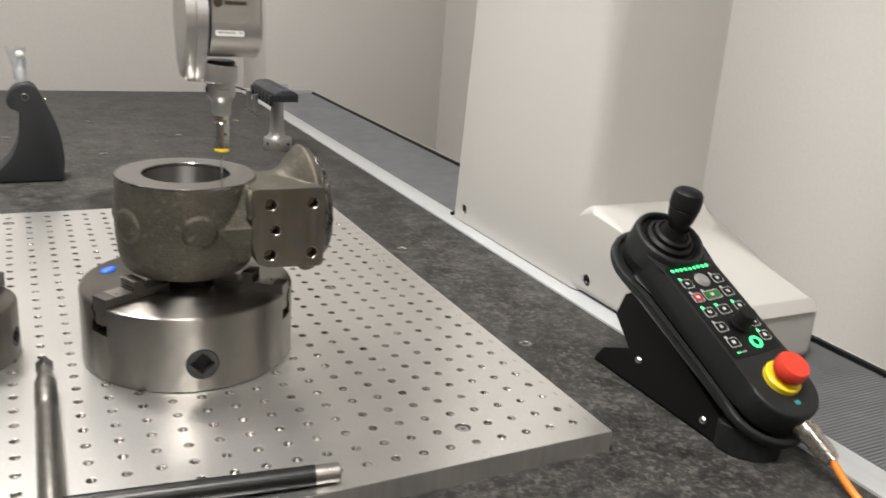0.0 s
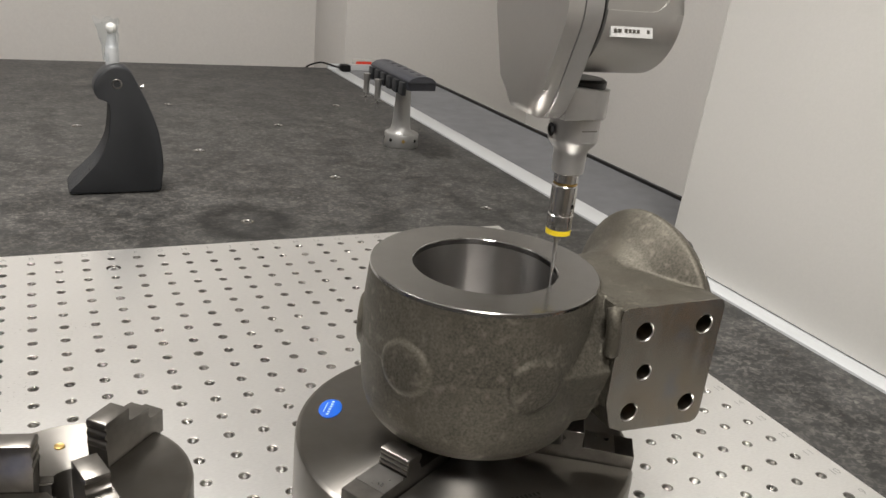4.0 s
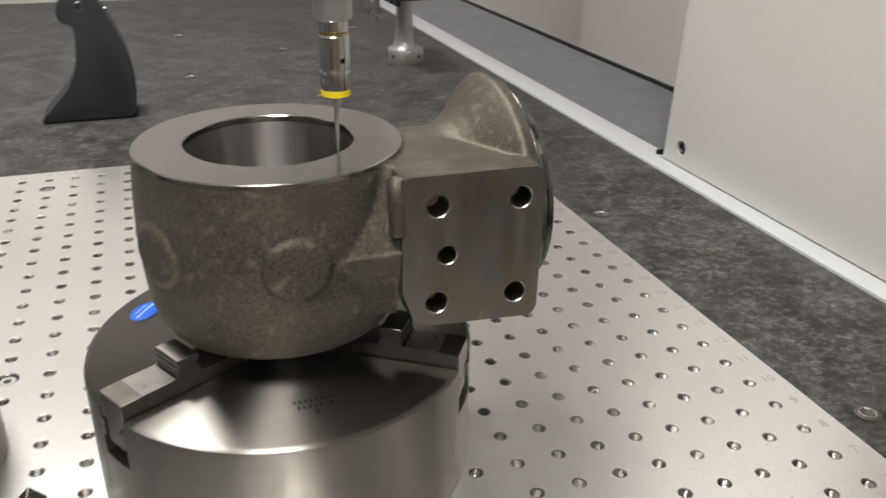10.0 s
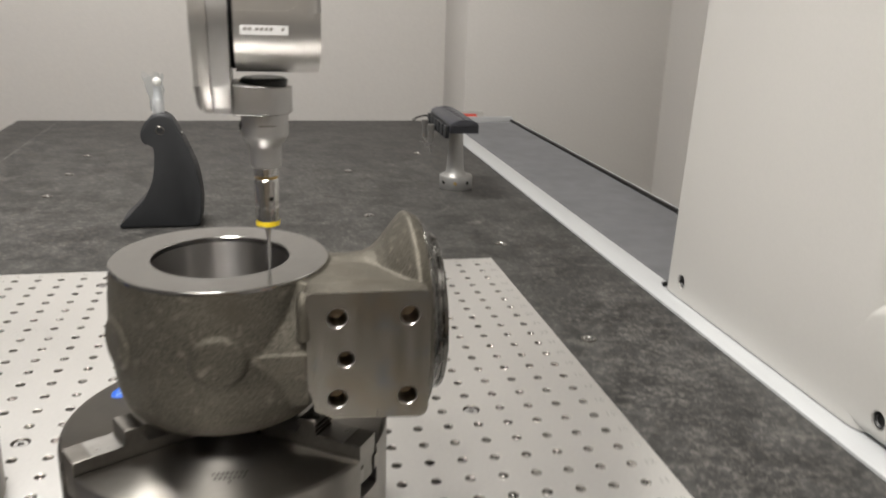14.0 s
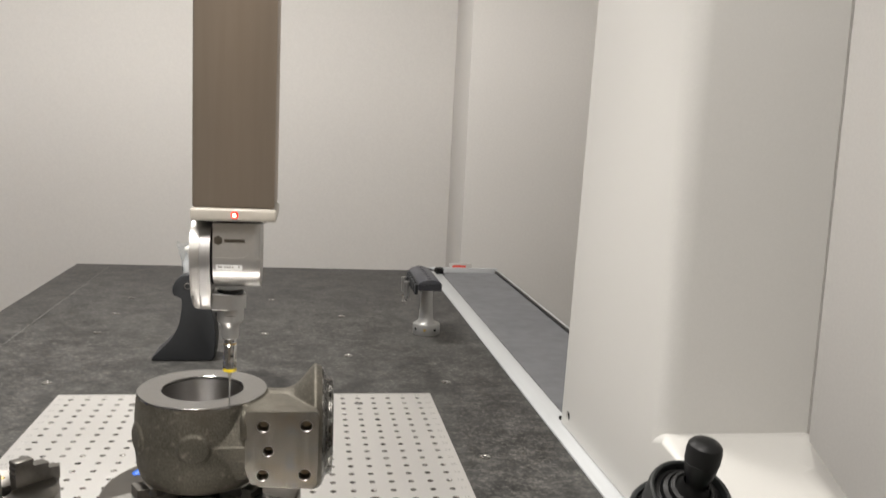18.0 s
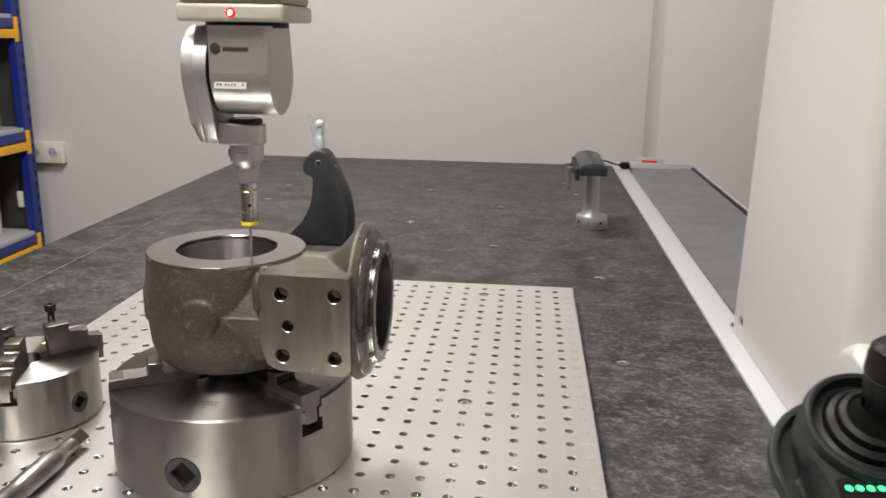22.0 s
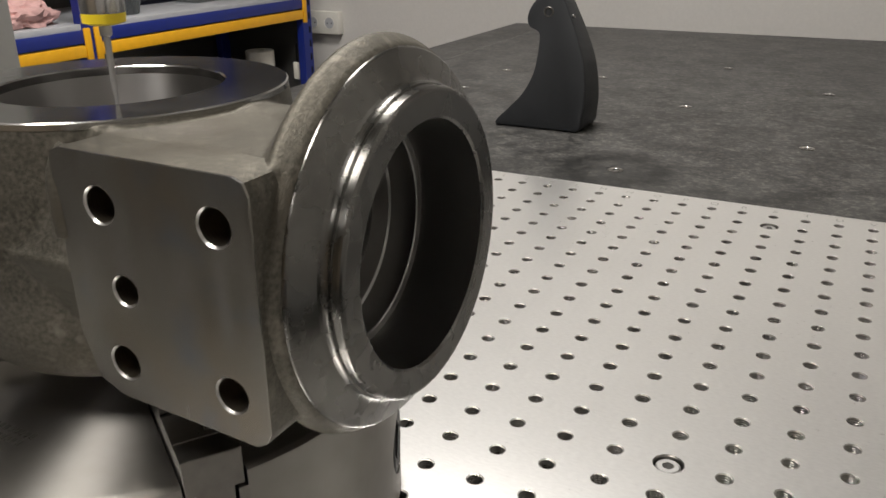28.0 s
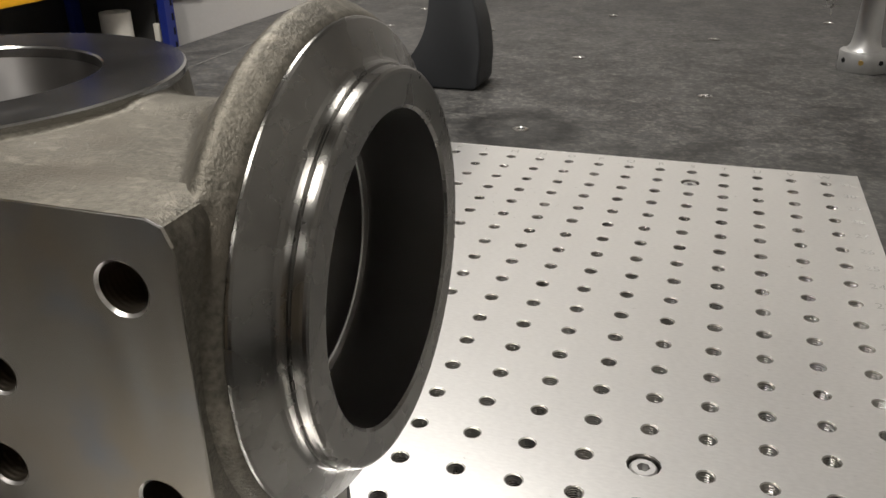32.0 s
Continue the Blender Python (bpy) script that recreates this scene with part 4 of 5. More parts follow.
part("collar", tube([k0 + kd * 0.008, k0 + kd * 0.013], 0.0098, 20), M_BLACKSTEEL, key)
part("hub", tube([k1 - kd * 0.007, k1 + kd * 0.007], 0.0098, 20), M_BLACKSTEEL, key)
cross = Vector((0.71, -0.70, 0.0)).normalized()
part("crossbar", tube([k1 - cross * 0.07, k1 + cross * 0.07], 0.0042, 16), M_BLACKSTEEL, key)
for s in (-1, 1):
    part("grip", tube([k1 + cross * s * 0.028, k1 + cross * s * 0.030, k1 + cross * s * 0.072, k1 + cross * s * 0.076], 0.0062, 16), M_BLUEGRIP, key, "blue plastic grip")

# ---- cast hub ----
hub = thing("cast_hub", "dark cast steel hub with machined ring, flange and drilled face", "machine part")
HZ = 0.1395  # height of the flange axis
HY = -0.1168
HOLES = [(-0.2268, 0.1630), (-0.1863, 0.1630), (-0.2220, 0.1382), (-0.1868, 0.1138), (-0.2268, 0.1142)]


def hub_casting():
    solid = bmesh.new()
    lathe([(0, 0.0895), (0.0490, 0.0895), (0.0530, 0.0898), (0.0562, 0.0912), (0.0590, 0.0944), (0.0614, 0.0990), (0.0636, 0.107), (0.0652, 0.123), (0.0658, 0.142), (0.0652, 0.160), (0.0638, 0.1755), (0.0630, 0.1796), (0, 0.1796)], 120, at=(CX, CY, 0), bm=solid)
    for az in (-90.5, -152, 152, 90):
        a = radians(az)
        lathe([(0, 0.05), (0.0162, 0.05), (0.0160, 0.0635), (0.0148, 0.0662), (0.0122, 0.0675), (0, 0.0677)], 40, "X", bm=(b := bmesh.new()))
        shifted(b, Matrix.Translation((CX, CY, 0.1405)) @ Matrix.Rotation(a, 4, "Z"))
        me = bpy.data.meshes.new("tmp")
        b.to_mesh(me)
        b.free()
        solid.from_mesh(me)
        bpy.data.meshes.remove(me)
    # parting seam round the body
    lathe([(0.05, 0.1385), (0.0662, 0.1397), (0.0662, 0.1405), (0.05, 0.1412)], 120, at=(CX, CY, 0), bm=solid, closed=True)
    # neck and flange blank
    lathe([(0, -0.28), (0.0385, -0.28), (0.0387, -0.212), (0.0396, -0.2045), (0.0422, -0.1988), (0.0470, -0.1934), (0.0530, -0.1884), (0.0590, -0.1836), (0.0632, -0.1799), (0.0644, -0.1782), (0.0640, -0.1764), (0.0614, -0.1717), (0.0596, -0.1705), (0, -0.1705)], 96, "X", (0, HY, HZ), bm=solid)
    # block behind the drilled face
    blk = prism([(-0.2425, 0.118), (-0.236, 0.1035), (-0.222, 0.1005), (-0.1765, 0.1005), (-0.1755, 0.1765), (-0.2425, 0.1775)], -0.1800, -0.12, "Y")
    me = bpy.data.meshes.new("tmp")
    blk.to_mesh(me)
    blk.free()
    solid.from_mesh(me)
    # gusset from the round body to the block, wide low down and narrow at the top
    g = bmesh.new()
    for z_a, y_a, z_b, y_b in ((0.1400, -0.1806, 0.1785, -0.1635), (0.1412, -0.1814, 0.1035, -0.1675)):
        ends = [[g.verts.new(p) for p in ((x_, y_a, z_a), (x_, y_b, z_b), (x_, -0.12, z_b), (x_, -0.12, z_a))] for x_ in (-0.305, -0.2420)]
        g.faces.new(ends[0][::-1])
        g.faces.new(ends[1])
        for k in range(4):
            g.faces.new((ends[0][k], ends[0][(k + 1) % 4], ends[1][(k + 1) % 4], ends[1][k]))
    # soft bead beside the drilled pad's upper corner
    tube([(-0.2445, -0.1795, 0.150), (-0.2450, -0.1785, 0.168), (-0.2440, -0.1740, 0.1755)], 0.0042, 12, bm=g)
    me2 = bpy.data.meshes.new("tmp")
    bmesh.ops.recalc_face_normals(g, faces=g.faces[:])
    g.to_mesh(me2)
    g.free()
    solid.from_mesh(me2)
    bpy.data.meshes.remove(me)
    bpy.data.meshes.remove(me2)
    cut = [lathe([(0, 0.0945), (0.0412, 0.0945), (0.0412, 0.2), (0, 0.2)], 96, at=(CX, CY, 0)),
           lathe([(0, -0.262), (0.0265, -0.262), (0.0265, -0.1990), (0.0385, -0.1985), (0.0385, -0.1875), (0.0425, -0.1870), (0.0425, -0.15), (0, -0.15)], 96, "X", (0, HY, HZ))]
    for x_, z_ in HOLES:
        cut.append(lathe([(0, -0.2), (0.0066, -0.2), (0.0066, -0.163), (0, -0.163)], 24, "Y", (x_, 0, z_)))
    return carved(solid, cut, fuse=0.00095, soften=6)


part("casting", hub_casting(), M_CAST, hub, "shot-blasted dark grey-brown casting")
part("ring_face", lathe([(0.0400, 0.1770), (0.0400, 0.1797), (0.0405, 0.1803), (0.0628, 0.1803), (0.0634, 0.1798), (0.0635, 0.1780)], 120), M_TURNED_TOP, hub, "turned bright ring face", where=pose(CX, CY, 0))
part("bore", lathe([(0, 0.0952), (0.0395, 0.0952), (0.0400, 0.0958), (0.0400, 0.1769)], 96), M_BORE_UP, hub, "smooth honed bore", where=pose(CX, CY, 0))
# the hub's shadow on this boss is put into its near-black colour
part("lower_boss", lathe([(0, 0.0660), (0.0195, 0.0660), (0.0205, 0.0670), (0.0205, 0.0840), (0.0215, 0.0900), (0, 0.0900)], 48), M_SOCKET, hub, "turned boss under the hub, coloured dark for shade", where=pose(CX, CY, 0))
face_poly = [(-0.2435, 0.122), (-0.2385, 0.1065), (-0.2300, 0.1025), (-0.1800, 0.0995), (-0.1765, 0.1010), (-0.1748, 0.1045), (-0.1742, 0.1725), (-0.1757, 0.1760), (-0.1790, 0.1773), (-0.2400, 0.1778), (-0.2430, 0.1765), (-0.2438, 0.1735)]
hole_r = [0.0057, 0.0057, 0.0049, 0.0057, 0.0057]
pad = carved(prism(face_poly, -0.1822, -0.1814, "Y"), [lathe([(0, -0.19), (r, -0.19), (r, -0.17), (0, -0.17)], 32, "Y", (x, 0, z)) for r, (x, z) in zip(hole_r, HOLES)])
part("drilled_face", pad, M_MILLED, hub, "bright milled face with five tapped holes", smooth=False)
rim = carved(prism(face_poly, -0.1813, -0.1650, "Y"), [lathe([(0, -0.19), (0.0064, -0.19), (0.0064, -0.16), (0, -0.16)], 24, "Y", (x, 0, z)) for x, z in HOLES])
part("pad_rim", rim, M_CAST, hub, "cast edge of the drilled pad")
M_THREAD_Y = thread_material("tapped_side_thread", (0.20, 0.17, 0.13), 0.00125, 0.3, 0.04)
for r, (x, z) in zip(hole_r, HOLES):
    hole = part("tapped_hole", lathe([(r - 0.0005, -0.0005), (r - 0.0005, -0.014), (0, -0.016)], 32), M_THREAD_Y, hub, "dark tapped hole", where=pose(x, -0.1822, z, 90, 0, 0))
    part("hole_chamfer", lathe([(r + 0.0001, 0.0001), (r - 0.0005, -0.0006)], 32), M_JAW_BRIGHT, hole, "bright chamfer")
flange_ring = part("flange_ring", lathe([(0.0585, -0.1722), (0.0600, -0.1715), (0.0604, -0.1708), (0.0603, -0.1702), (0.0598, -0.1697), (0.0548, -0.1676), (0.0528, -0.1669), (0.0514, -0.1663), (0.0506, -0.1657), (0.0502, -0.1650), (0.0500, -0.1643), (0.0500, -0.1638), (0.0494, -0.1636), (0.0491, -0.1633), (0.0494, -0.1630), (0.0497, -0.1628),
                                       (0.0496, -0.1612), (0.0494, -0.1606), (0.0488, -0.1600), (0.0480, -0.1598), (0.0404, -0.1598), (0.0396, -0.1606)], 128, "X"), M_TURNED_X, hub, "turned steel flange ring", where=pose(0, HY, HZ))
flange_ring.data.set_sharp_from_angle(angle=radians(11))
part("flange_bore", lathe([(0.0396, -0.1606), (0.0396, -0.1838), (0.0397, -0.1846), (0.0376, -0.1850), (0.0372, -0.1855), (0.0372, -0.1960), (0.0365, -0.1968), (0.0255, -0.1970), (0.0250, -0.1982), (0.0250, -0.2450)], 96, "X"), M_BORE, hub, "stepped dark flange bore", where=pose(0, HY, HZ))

# ---- loose rods on the plate ----
rod = thing("turned_rod", "bright turned steel bar with a square end, lying on the plate", "steel bar", pose(-0.4235, -0.133, 0.0096, 0, 0, -91.0))
part("bar", lathe([(0, 0.0), (0.0062, 0.0), (0.0062, 0.004), (0.0066, 0.0045), (0.0068, 0.021), (0.0085, 0.024), (0.0092, 0.028), (0.0092, 0.070), (0.0086, 0.072), (0.0086, 0.082), (0.0092, 0.084), (0.0092, 0.285), (0.0085, 0.287), (0, 0.287)], 32, "X", (0.016, 0, 0)), M_ROD, rod)
part("square_end", shifted(box(0.0, 0.0175, -0.0056, 0.0056, -0.0056, 0.0056, 0.0008, 1), Matrix.Rotation(radians(45), 4, "X")), M_JAW, rod, "dark milled square end")
rod2 = thing("dark_rod", "dark steel rod with a bright ground tip on the plate", "steel rod", pose(-0.229, -0.3885, 0.0082, 0, 0, 173))
part("rod_body", lathe([(0, 0.019), (0.0080, 0.019), (0.0080, 0.24), (0, 0.24)], 28, "X"), M_BLACKSTEEL, rod2)
part("rod_tip", lathe([(0, 0.0), (0.0070, 0.0), (0.0076, 0.0008), (0.0076, 0.019), (0, 0.019)], 28, "X"), M_JAW_BRIGHT, rod2, "bright ground tip")

# ---- loose cap screws standing on the granite ----
for n_, (x, y, h, r) in enumerate(((-0.6275, 0.166, 0.040, 0.0045), (-0.6255, -0.182, 0.034, 0.005))):
    s = thing("cap_screw", "black socket cap screw standing in a table insert", "screw", pose(x, y, GZ + 0.0009), group="loose cap screws")
    part("thread", lathe([(0, 0), (r - 0.0008, 0), (r, 0.001)] + [(r - (0.0006 if k % 2 else 0), 0.002 + 0.0007 * k) for k in range(int((h - 0.012) / 0.0007))] + [(r, h - 0.009), (0, h - 0.009)], 20), M_BLACKSTEEL, s)
    part("head", hex_cap(r * 1.5, 0.0085, r * 0.8, 0.005), M_BLACKSTEEL, s, where=pose(0, 0, h))

# ---- hand control ----
joy = thing("joystick_control", "black joystick control box with lit keys on its stand", "joystick box")
JW = pose(0.157, -0.3300, 0.1185, 28, 0, 0) @ pose(0, 0, 0, 0, 0, 4)


KY = 1.13  # length of the lower half of the panel


def jpart(name, bm, mat, label="", parent=None, smooth=True):
    return part(name, bm, mat, parent or joy, label, smooth, JW if parent is None else None)


def outline(w_top, w_mid, w_bot, y_top, y_mid1, y_mid2, y_bot, grow=0.0):
    """Plan of the housing: round head, straight waist, round nose."""
    pts = []
    for k in range(17):
        a = radians(-20 + 220 * k / 16)
        pts.append((w_top * math.cos(a) + grow * math.cos(a), y_top + w_top * math.sin(a) + grow * math.sin(a)))
    pts += [(-w_mid - grow, y_mid1), (-w_mid - grow, y_mid2)]
    for k in range(15):
        a = radians(165 + 210 * k / 14)
        pts.append(((w_bot + grow) * math.cos(a), y_bot + (w_bot + grow) * math.sin(a)))
    pts += [(w_mid + grow, y_mid2), (w_mid + grow, y_mid1)]
    return pts


jpart("housing", prism(outline(0.0378, 0.035, 0.037, 0.0375, 0.000, -0.095, -0.141), -0.032, -0.0012, "Z", 0.004, 3), M_CHARCOAL, "charcoal plastic housing")
jpart("head_rim", lathe([(0.0315, -0.004), (0.0330, 0.0015), (0.0350, 0.0025), (0.0368, 0.0010), (0.0380, -0.003), (0.0380, -0.024), (0.0315, -0.024)], 48, "Z", (-0.001, 0.0385, 0.004), closed=True), M_CHARCOAL, "raised round rim")
panel = jpart("key_panel", prism(rounded(-0.031, 0.031, -0.107, 0.0065, 0.003), -0.0014, -0.0004, "Z"), M_BLACK, "glossy black key panel")
cradle = jpart("cradle", carved(prism(outline(0.0515, 0.0445, 0.0460, 0.033, 0.000, -0.098, -0.141), -0.039, -0.030, "Z", 0.0025, 3),
                                [prism(outline(0.0465, 0.0395, 0.0410, 0.033, 0.000, -0.098, -0.141), -0.036, 0.0, "Z")]), M_CHARCOAL, "charcoal cradle tray with a raised flared lip")
part("cradle_keel", prism(outline(0.034, 0.029, 0.036, 0.030, 0.000, -0.098, -0.141), -0.052, -0.039, "Z", 0.004, 2), M_BLACK, cradle, "dark underside of the cradle")
boot = lathe([(0.031, 0.0), (0.0305, 0.004), (0.027, 0.006), (0.0255, 0.004), (0.025, 0.009), (0.0215, 0.0115), (0.020, 0.009), (0.0195, 0.0145), (0.0165, 0.0165), (0.015, 0.0145), (0.0125, 0.020), (0.0115, 0.026)], 40)
jpart("boot", shifted(boot, pose(-0.001, 0.0385, -0.004)), M_BLACK_SOFT, "ribbed black rubber boot")
stick = lathe([(0.0095, -0.004), (0.0105, 0.006), (0.0130, 0.011), (0.0152, 0.019), (0.0160, 0.0245), (0.0154, 0.0250), (0.0154, 0.0260), (0.0166, 0.0266), (0.0168, 0.0370), (0.0158, 0.0425), (0.0125, 0.0460), (0.007, 0.0476), (0, 0.0480)], 40)
jpart("stick_knob", shifted(stick, pose(0.000, 0.0375, 0.016, -20, 5, 0) @ Matrix.Diagonal((0.93, 0.93, 0.95, 1))), M_BLACK_SOFT, "black joystick knob")
# light bar
jpart("bar_frame", prism(rounded(-0.028, 0.028, -0.0022, 0.0022, 0.002), -0.0006, 0.0, "Z"), M_SOCKET, "thin frame of the light bar")
for k in range(9):
    jpart("bar_led", lathe([(0, 0.0006), (0.0016, 0.0005), (0.0020, 0.0)], 10, at=(-0.0255 + 0.0058 * k, 0, 0)), M_LED_G, "green light")
ringm = material("grey_print", (0.42, 0.44, 0.43), 0.5)


def key_cap(x, y, w, h, mat, lit=False, mark=2, grown=1.0):
    o = prism(rounded(x - w / 2, x + w / 2, y - h / 2, y + h / 2, 0.0018), -0.0005, 0.0008, "Z", 0.0003, 1)
    ob = jpart("key", o, mat, "small panel key")
    f = carved(prism(rounded(x - w / 2 - 0.0012, x + w / 2 + 0.0012, y - h / 2 - 0.0012, y + h / 2 + 0.0012, 0.0024), -0.0004, 0.0001, "Z"),
               [prism(rounded(x - w / 2 - 0.0006, x + w / 2 + 0.0006, y - h / 2 - 0.0006, y + h / 2 + 0.0006, 0.002), -0.001, 0.001, "Z")])
    jpart("key_outline", f, ringm, "pale printed outline")
    for k in range(mark):
        jpart("key_mark", box(x - 0.0024 + 0.0022 * k, x - 0.0012 + 0.0022 * k, y - 0.0016, y + 0.0016, 0.0008, 0.00095), M_WHITEMARK, "white key mark")
    jpart("key_led", lathe([(0, 0.0006), (0.0014, 0.0005), (0.0018, 0.0)], 10, at=(x - w / 2 + 0.0006, y + h / 2 + 0.0022, -0.0002)), M_LED_G if lit else ringm, "key light")


jpart("round_key", lathe([(0, 0.0024), (0.0055, 0.0022), (0.0062, 0.001), (0.0078, 0.0006), (0.0085, -0.0005)], 32, at=(0.002, -0.0160, 0)), M_SILVER, "round metal key")
for kx, ky, kw, kh, km, lit in ((-0.0195, -0.0155, 0.0105, 0.0085, M_BLACK, True), (0.0215, -0.0155, 0.0105, 0.0085, M_BLACK, False),
                                (-0.0195, -0.031, 0.0105, 0.0085, M_REDKEY, False), (0.0, -0.031, 0.0185, 0.0085, M_GREENKEY, False), (0.0215, -0.031, 0.0105, 0.0085, M_BLACK, False),
                                (-0.0195, -0.0475, 0.0105, 0.0085, M_BLACK, True), (0.0, -0.0475, 0.0125, 0.0085, M_BLACK, True), (0.0215, -0.0475, 0.0105, 0.0085, M_BLACK, True),
                                (-0.0195, -0.0635, 0.0105, 0.0085, M_BLACK, False), (0.0225, -0.066, 0.009, 0.0085, M_BLACK, True), (0.0225, -0.0805, 0.009, 0.0085, M_BLACK, True),
                                (-0.0195, -0.0800, 0.0105, 0.0085, M_BLACK, False)):
    key_cap(kx, ky * KY, kw, kh, km, lit)
jpart("dial", lathe([(0.0105, 0.0), (0.0105, 0.004), (0.0092, 0.006), (0.0090, 0.0165), (0.0080, 0.0185), (0, 0.0188)], 36, at=(0.002, -0.074, 0)), M_BLACK_SOFT, "black turning dial")
jpart("ring_light", lathe([(0.0042, 0.0), (0.0045, 0.0012), (0.0062, 0.0012), (0.0068, 0.0)], 32, at=(0.0055, -0.0957, 0)), M_LED_G, "green lit ring key")
for k in range(3):
    jpart("bar_light", box(-0.0245 + 0.0042 * k, -0.0215 + 0.0042 * k, -0.1025, -0.1013, -0.0002, 0.0005), M_LED_G if k == 0 else ringm, "small bar light")
jpart("stop_collar", lathe([(0.0175, -0.002), (0.0175, 0.004), (0.016, 0.0052), (0, 0.0052)], 40, at=(0.0, -0.1375, 0)), M_YELLOW, "yellow collar")
jpart("stop_button", lathe([(0.009, 0.004), (0.009, 0.010), (0.0148, 0.0115), (0.0152, 0.0130), (0.0152, 0.0205), (0.0138, 0.0230), (0, 0.0238)], 40, at=(0.0, -0.1375, 0)), M_RED, "red mushroom stop button")
jpart("print_mark", box(-0.004, 0.002, -0.164, -0.160, -0.0012, -0.0009), material("teal_print", (0.02, 0.25, 0.27), 0.5), "small teal print")
con = lathe([(0.0, -0.03), (0.0075, -0.03), (0.0075, 0.0), (0.0092, 0.001), (0.0092, 0.006), (0.0082, 0.0065), (0.0082, 0.009), (0.0092, 0.0095), (0.0092, 0.0145), (0.0085, 0.016), (0.0080, 0.034), (0.0062, 0.041), (0.0045, 0.042), (0, 0.042)], 32)
jpart("cable_plug", shifted(con, pose(0.004, -0.174, -0.018, 90, 0, 3) @ Matrix.Diagonal((1.12, 1.12, 1, 1))), M_NICKEL, "nickel-plated cable plug")
j0 = JW @ Vector((0.006, -0.215, -0.018))
part("cable", tube([j0, j0 + Vector((0.001, -0.035, -0.020)), (0.178, -0.60, GZ + 0.004), (0.19, -0.72, GZ + 0.0035), (0.20, -0.79, GZ + 0.0035)], 0.0036, 12), M_ORANGE, joy, "orange cable")
# bracket under the cradle: two cheeks, a foot and a hinge
SIDE = [(-0.238, GZ), (-0.242, -0.012), (-0.252, 0.0015), (-0.293, 0.0175), (-0.263, 0.0455), (-0.273, 0.072), (-0.290, 0.081), (-0.426, 0.0090), (-0.424, GZ)]
for x in (0.128, 0.183):
    part("cheek", prism(SIDE, x, x + 0.003, "X", 0.0006, 1), M_BLACK, joy, "black sheet-metal stand cheek")
    for yy, zz in ((-0.309, 0.0117), (-0.407, -0.005)):
        part("stand_screw", lathe([(0, -0.0022), (0.003, -0.0018), (0.0042, 0.0), (0.0042, 0.001)], 16, "X", (x - 0.0002, yy, zz)), M_CHROME, joy, "bright stand screw")
part("stand_base", box(0.128, 0.186, -0.422, -0.240, GZ, GZ + 0.003, 0.0008, 1), M_BLACK, joy, "black stand base")
part("stand_slope", prism([(-0.275, 0.074), (-0.290, 0.079), (-0.424, 0.0080), (-0.424, 0.004), (-0.288, 0.073)], 0.131, 0.183, "X"), M_BLACK, joy)
part("rubber_foot", prism(smooth_line([(0.128, -0.424), (0.132, -0.455), (0.157, -0.468), (0.182, -0.455), (0.187, -0.424)]), GZ, 0.008, "Z", 0.006, 3), M_CHARCOAL, joy, "charcoal rounded front foot")

# ---- curved stand with a wrapped ball ----
bird = thing("curved_stand", "dark grey curved plastic stand with a wrapped white ball", "stand")
side = smooth_line([(-0.478, GZ), (-0.420, GZ), (-0.368, GZ), (-0.3605, 0.0), (-0.3590, 0.025), (-0.3635, 0.062), (-0.3745, 0.095), (-0.388, 0.125), (-0.398, 0.143), (-0.411, 0.149), (-0.424, 0.146), (-0.436, 0.135), (-0.4425, 0.121), (-0.4405, 0.110), (-0.431, 0.1055), (-0.4255, 0.100), (-0.4250, 0.082), (-0.4300, 0.050), (-0.4440, 0.022), (-0.4640, 0.0)], 5)
bm = bmesh.new()
mid_y = 0.692
layers = []
for s, inset in ((-1.0, 0.945), (-0.97, 0.975), (-0.90, 0.992), (-0.78, 1.0), (0, 1.0), (0.78, 1.0), (0.90, 0.992), (0.97, 0.975), (1.0, 0.945)):
    ring = []
    for x, z in side:
        zz = max(z, GZ)
        half_t = 0.036 - 0.017 * min(1.0, max(0.0, (zz - GZ) / 0.16))
        cx_, cz_ = -0.405, 0.06
        ring.append(bm.verts.new((cx_ + (x - cx_) * inset, mid_y + s * half_t, max(GZ, cz_ + (zz - cz_) * inset))))
    layers.append(ring)
bm.faces.new(layers[0])
bm.faces.new(layers[-1][::-1])
for a, b in zip(layers, layers[1:]):
    for k in range(len(a)):
        bm.faces.new((a[k], b[k], b[(k + 1) % len(a)], a[(k + 1) % len(a)]))
part("stand_body", bm, M_BIRD, bird, "curved dark grey plastic body")
part("side_screw", lathe([(0, 0.0005), (0.0040, 0.0005), (0.0046, -0.0028), (0.0058, -0.0030), (0.0066, -0.0022), (0.0070, 0.001)], 24, "Y", (-0.414, 0.673, 0.125)), M_JAW, bird, "recessed dark screw")
part("back_clip", lathe([(0, 0.0), (0.0022, 0.0005), (0.0028, 0.003)], 14, "X", (-0.385, 0.675, 0.121)), M_CHROME, bird, "small bright clip")
# slot not cut: a black slab gives its shade
part("front_slot", box(-0.4535, -0.449, 0.664, 0.690, 0.004, 0.012, 0.001), M_BLACK, bird, "black slab for the shade in a slot")
part("collar", lathe([(0.0085, 0.138), (0.0085, 0.168), (0.0075, 0.170), (0.0065, 0.172), (0.0055, 0.186), (0, 0.186)], 28, at=(-0.4165, 0.697, 0)), M_ALU, bird, "pale metal shank")
bm = bmesh.new()
bmesh.ops.create_uvsphere(bm, u_segments=28, v_segments=16, radius=0.0068, matrix=Matrix.Translation((-0.4165, 0.697, 0.193)))
part("ball", bm, M_CERAMIC, bird, "white ball")
bm = bmesh.new()
rows_ = []
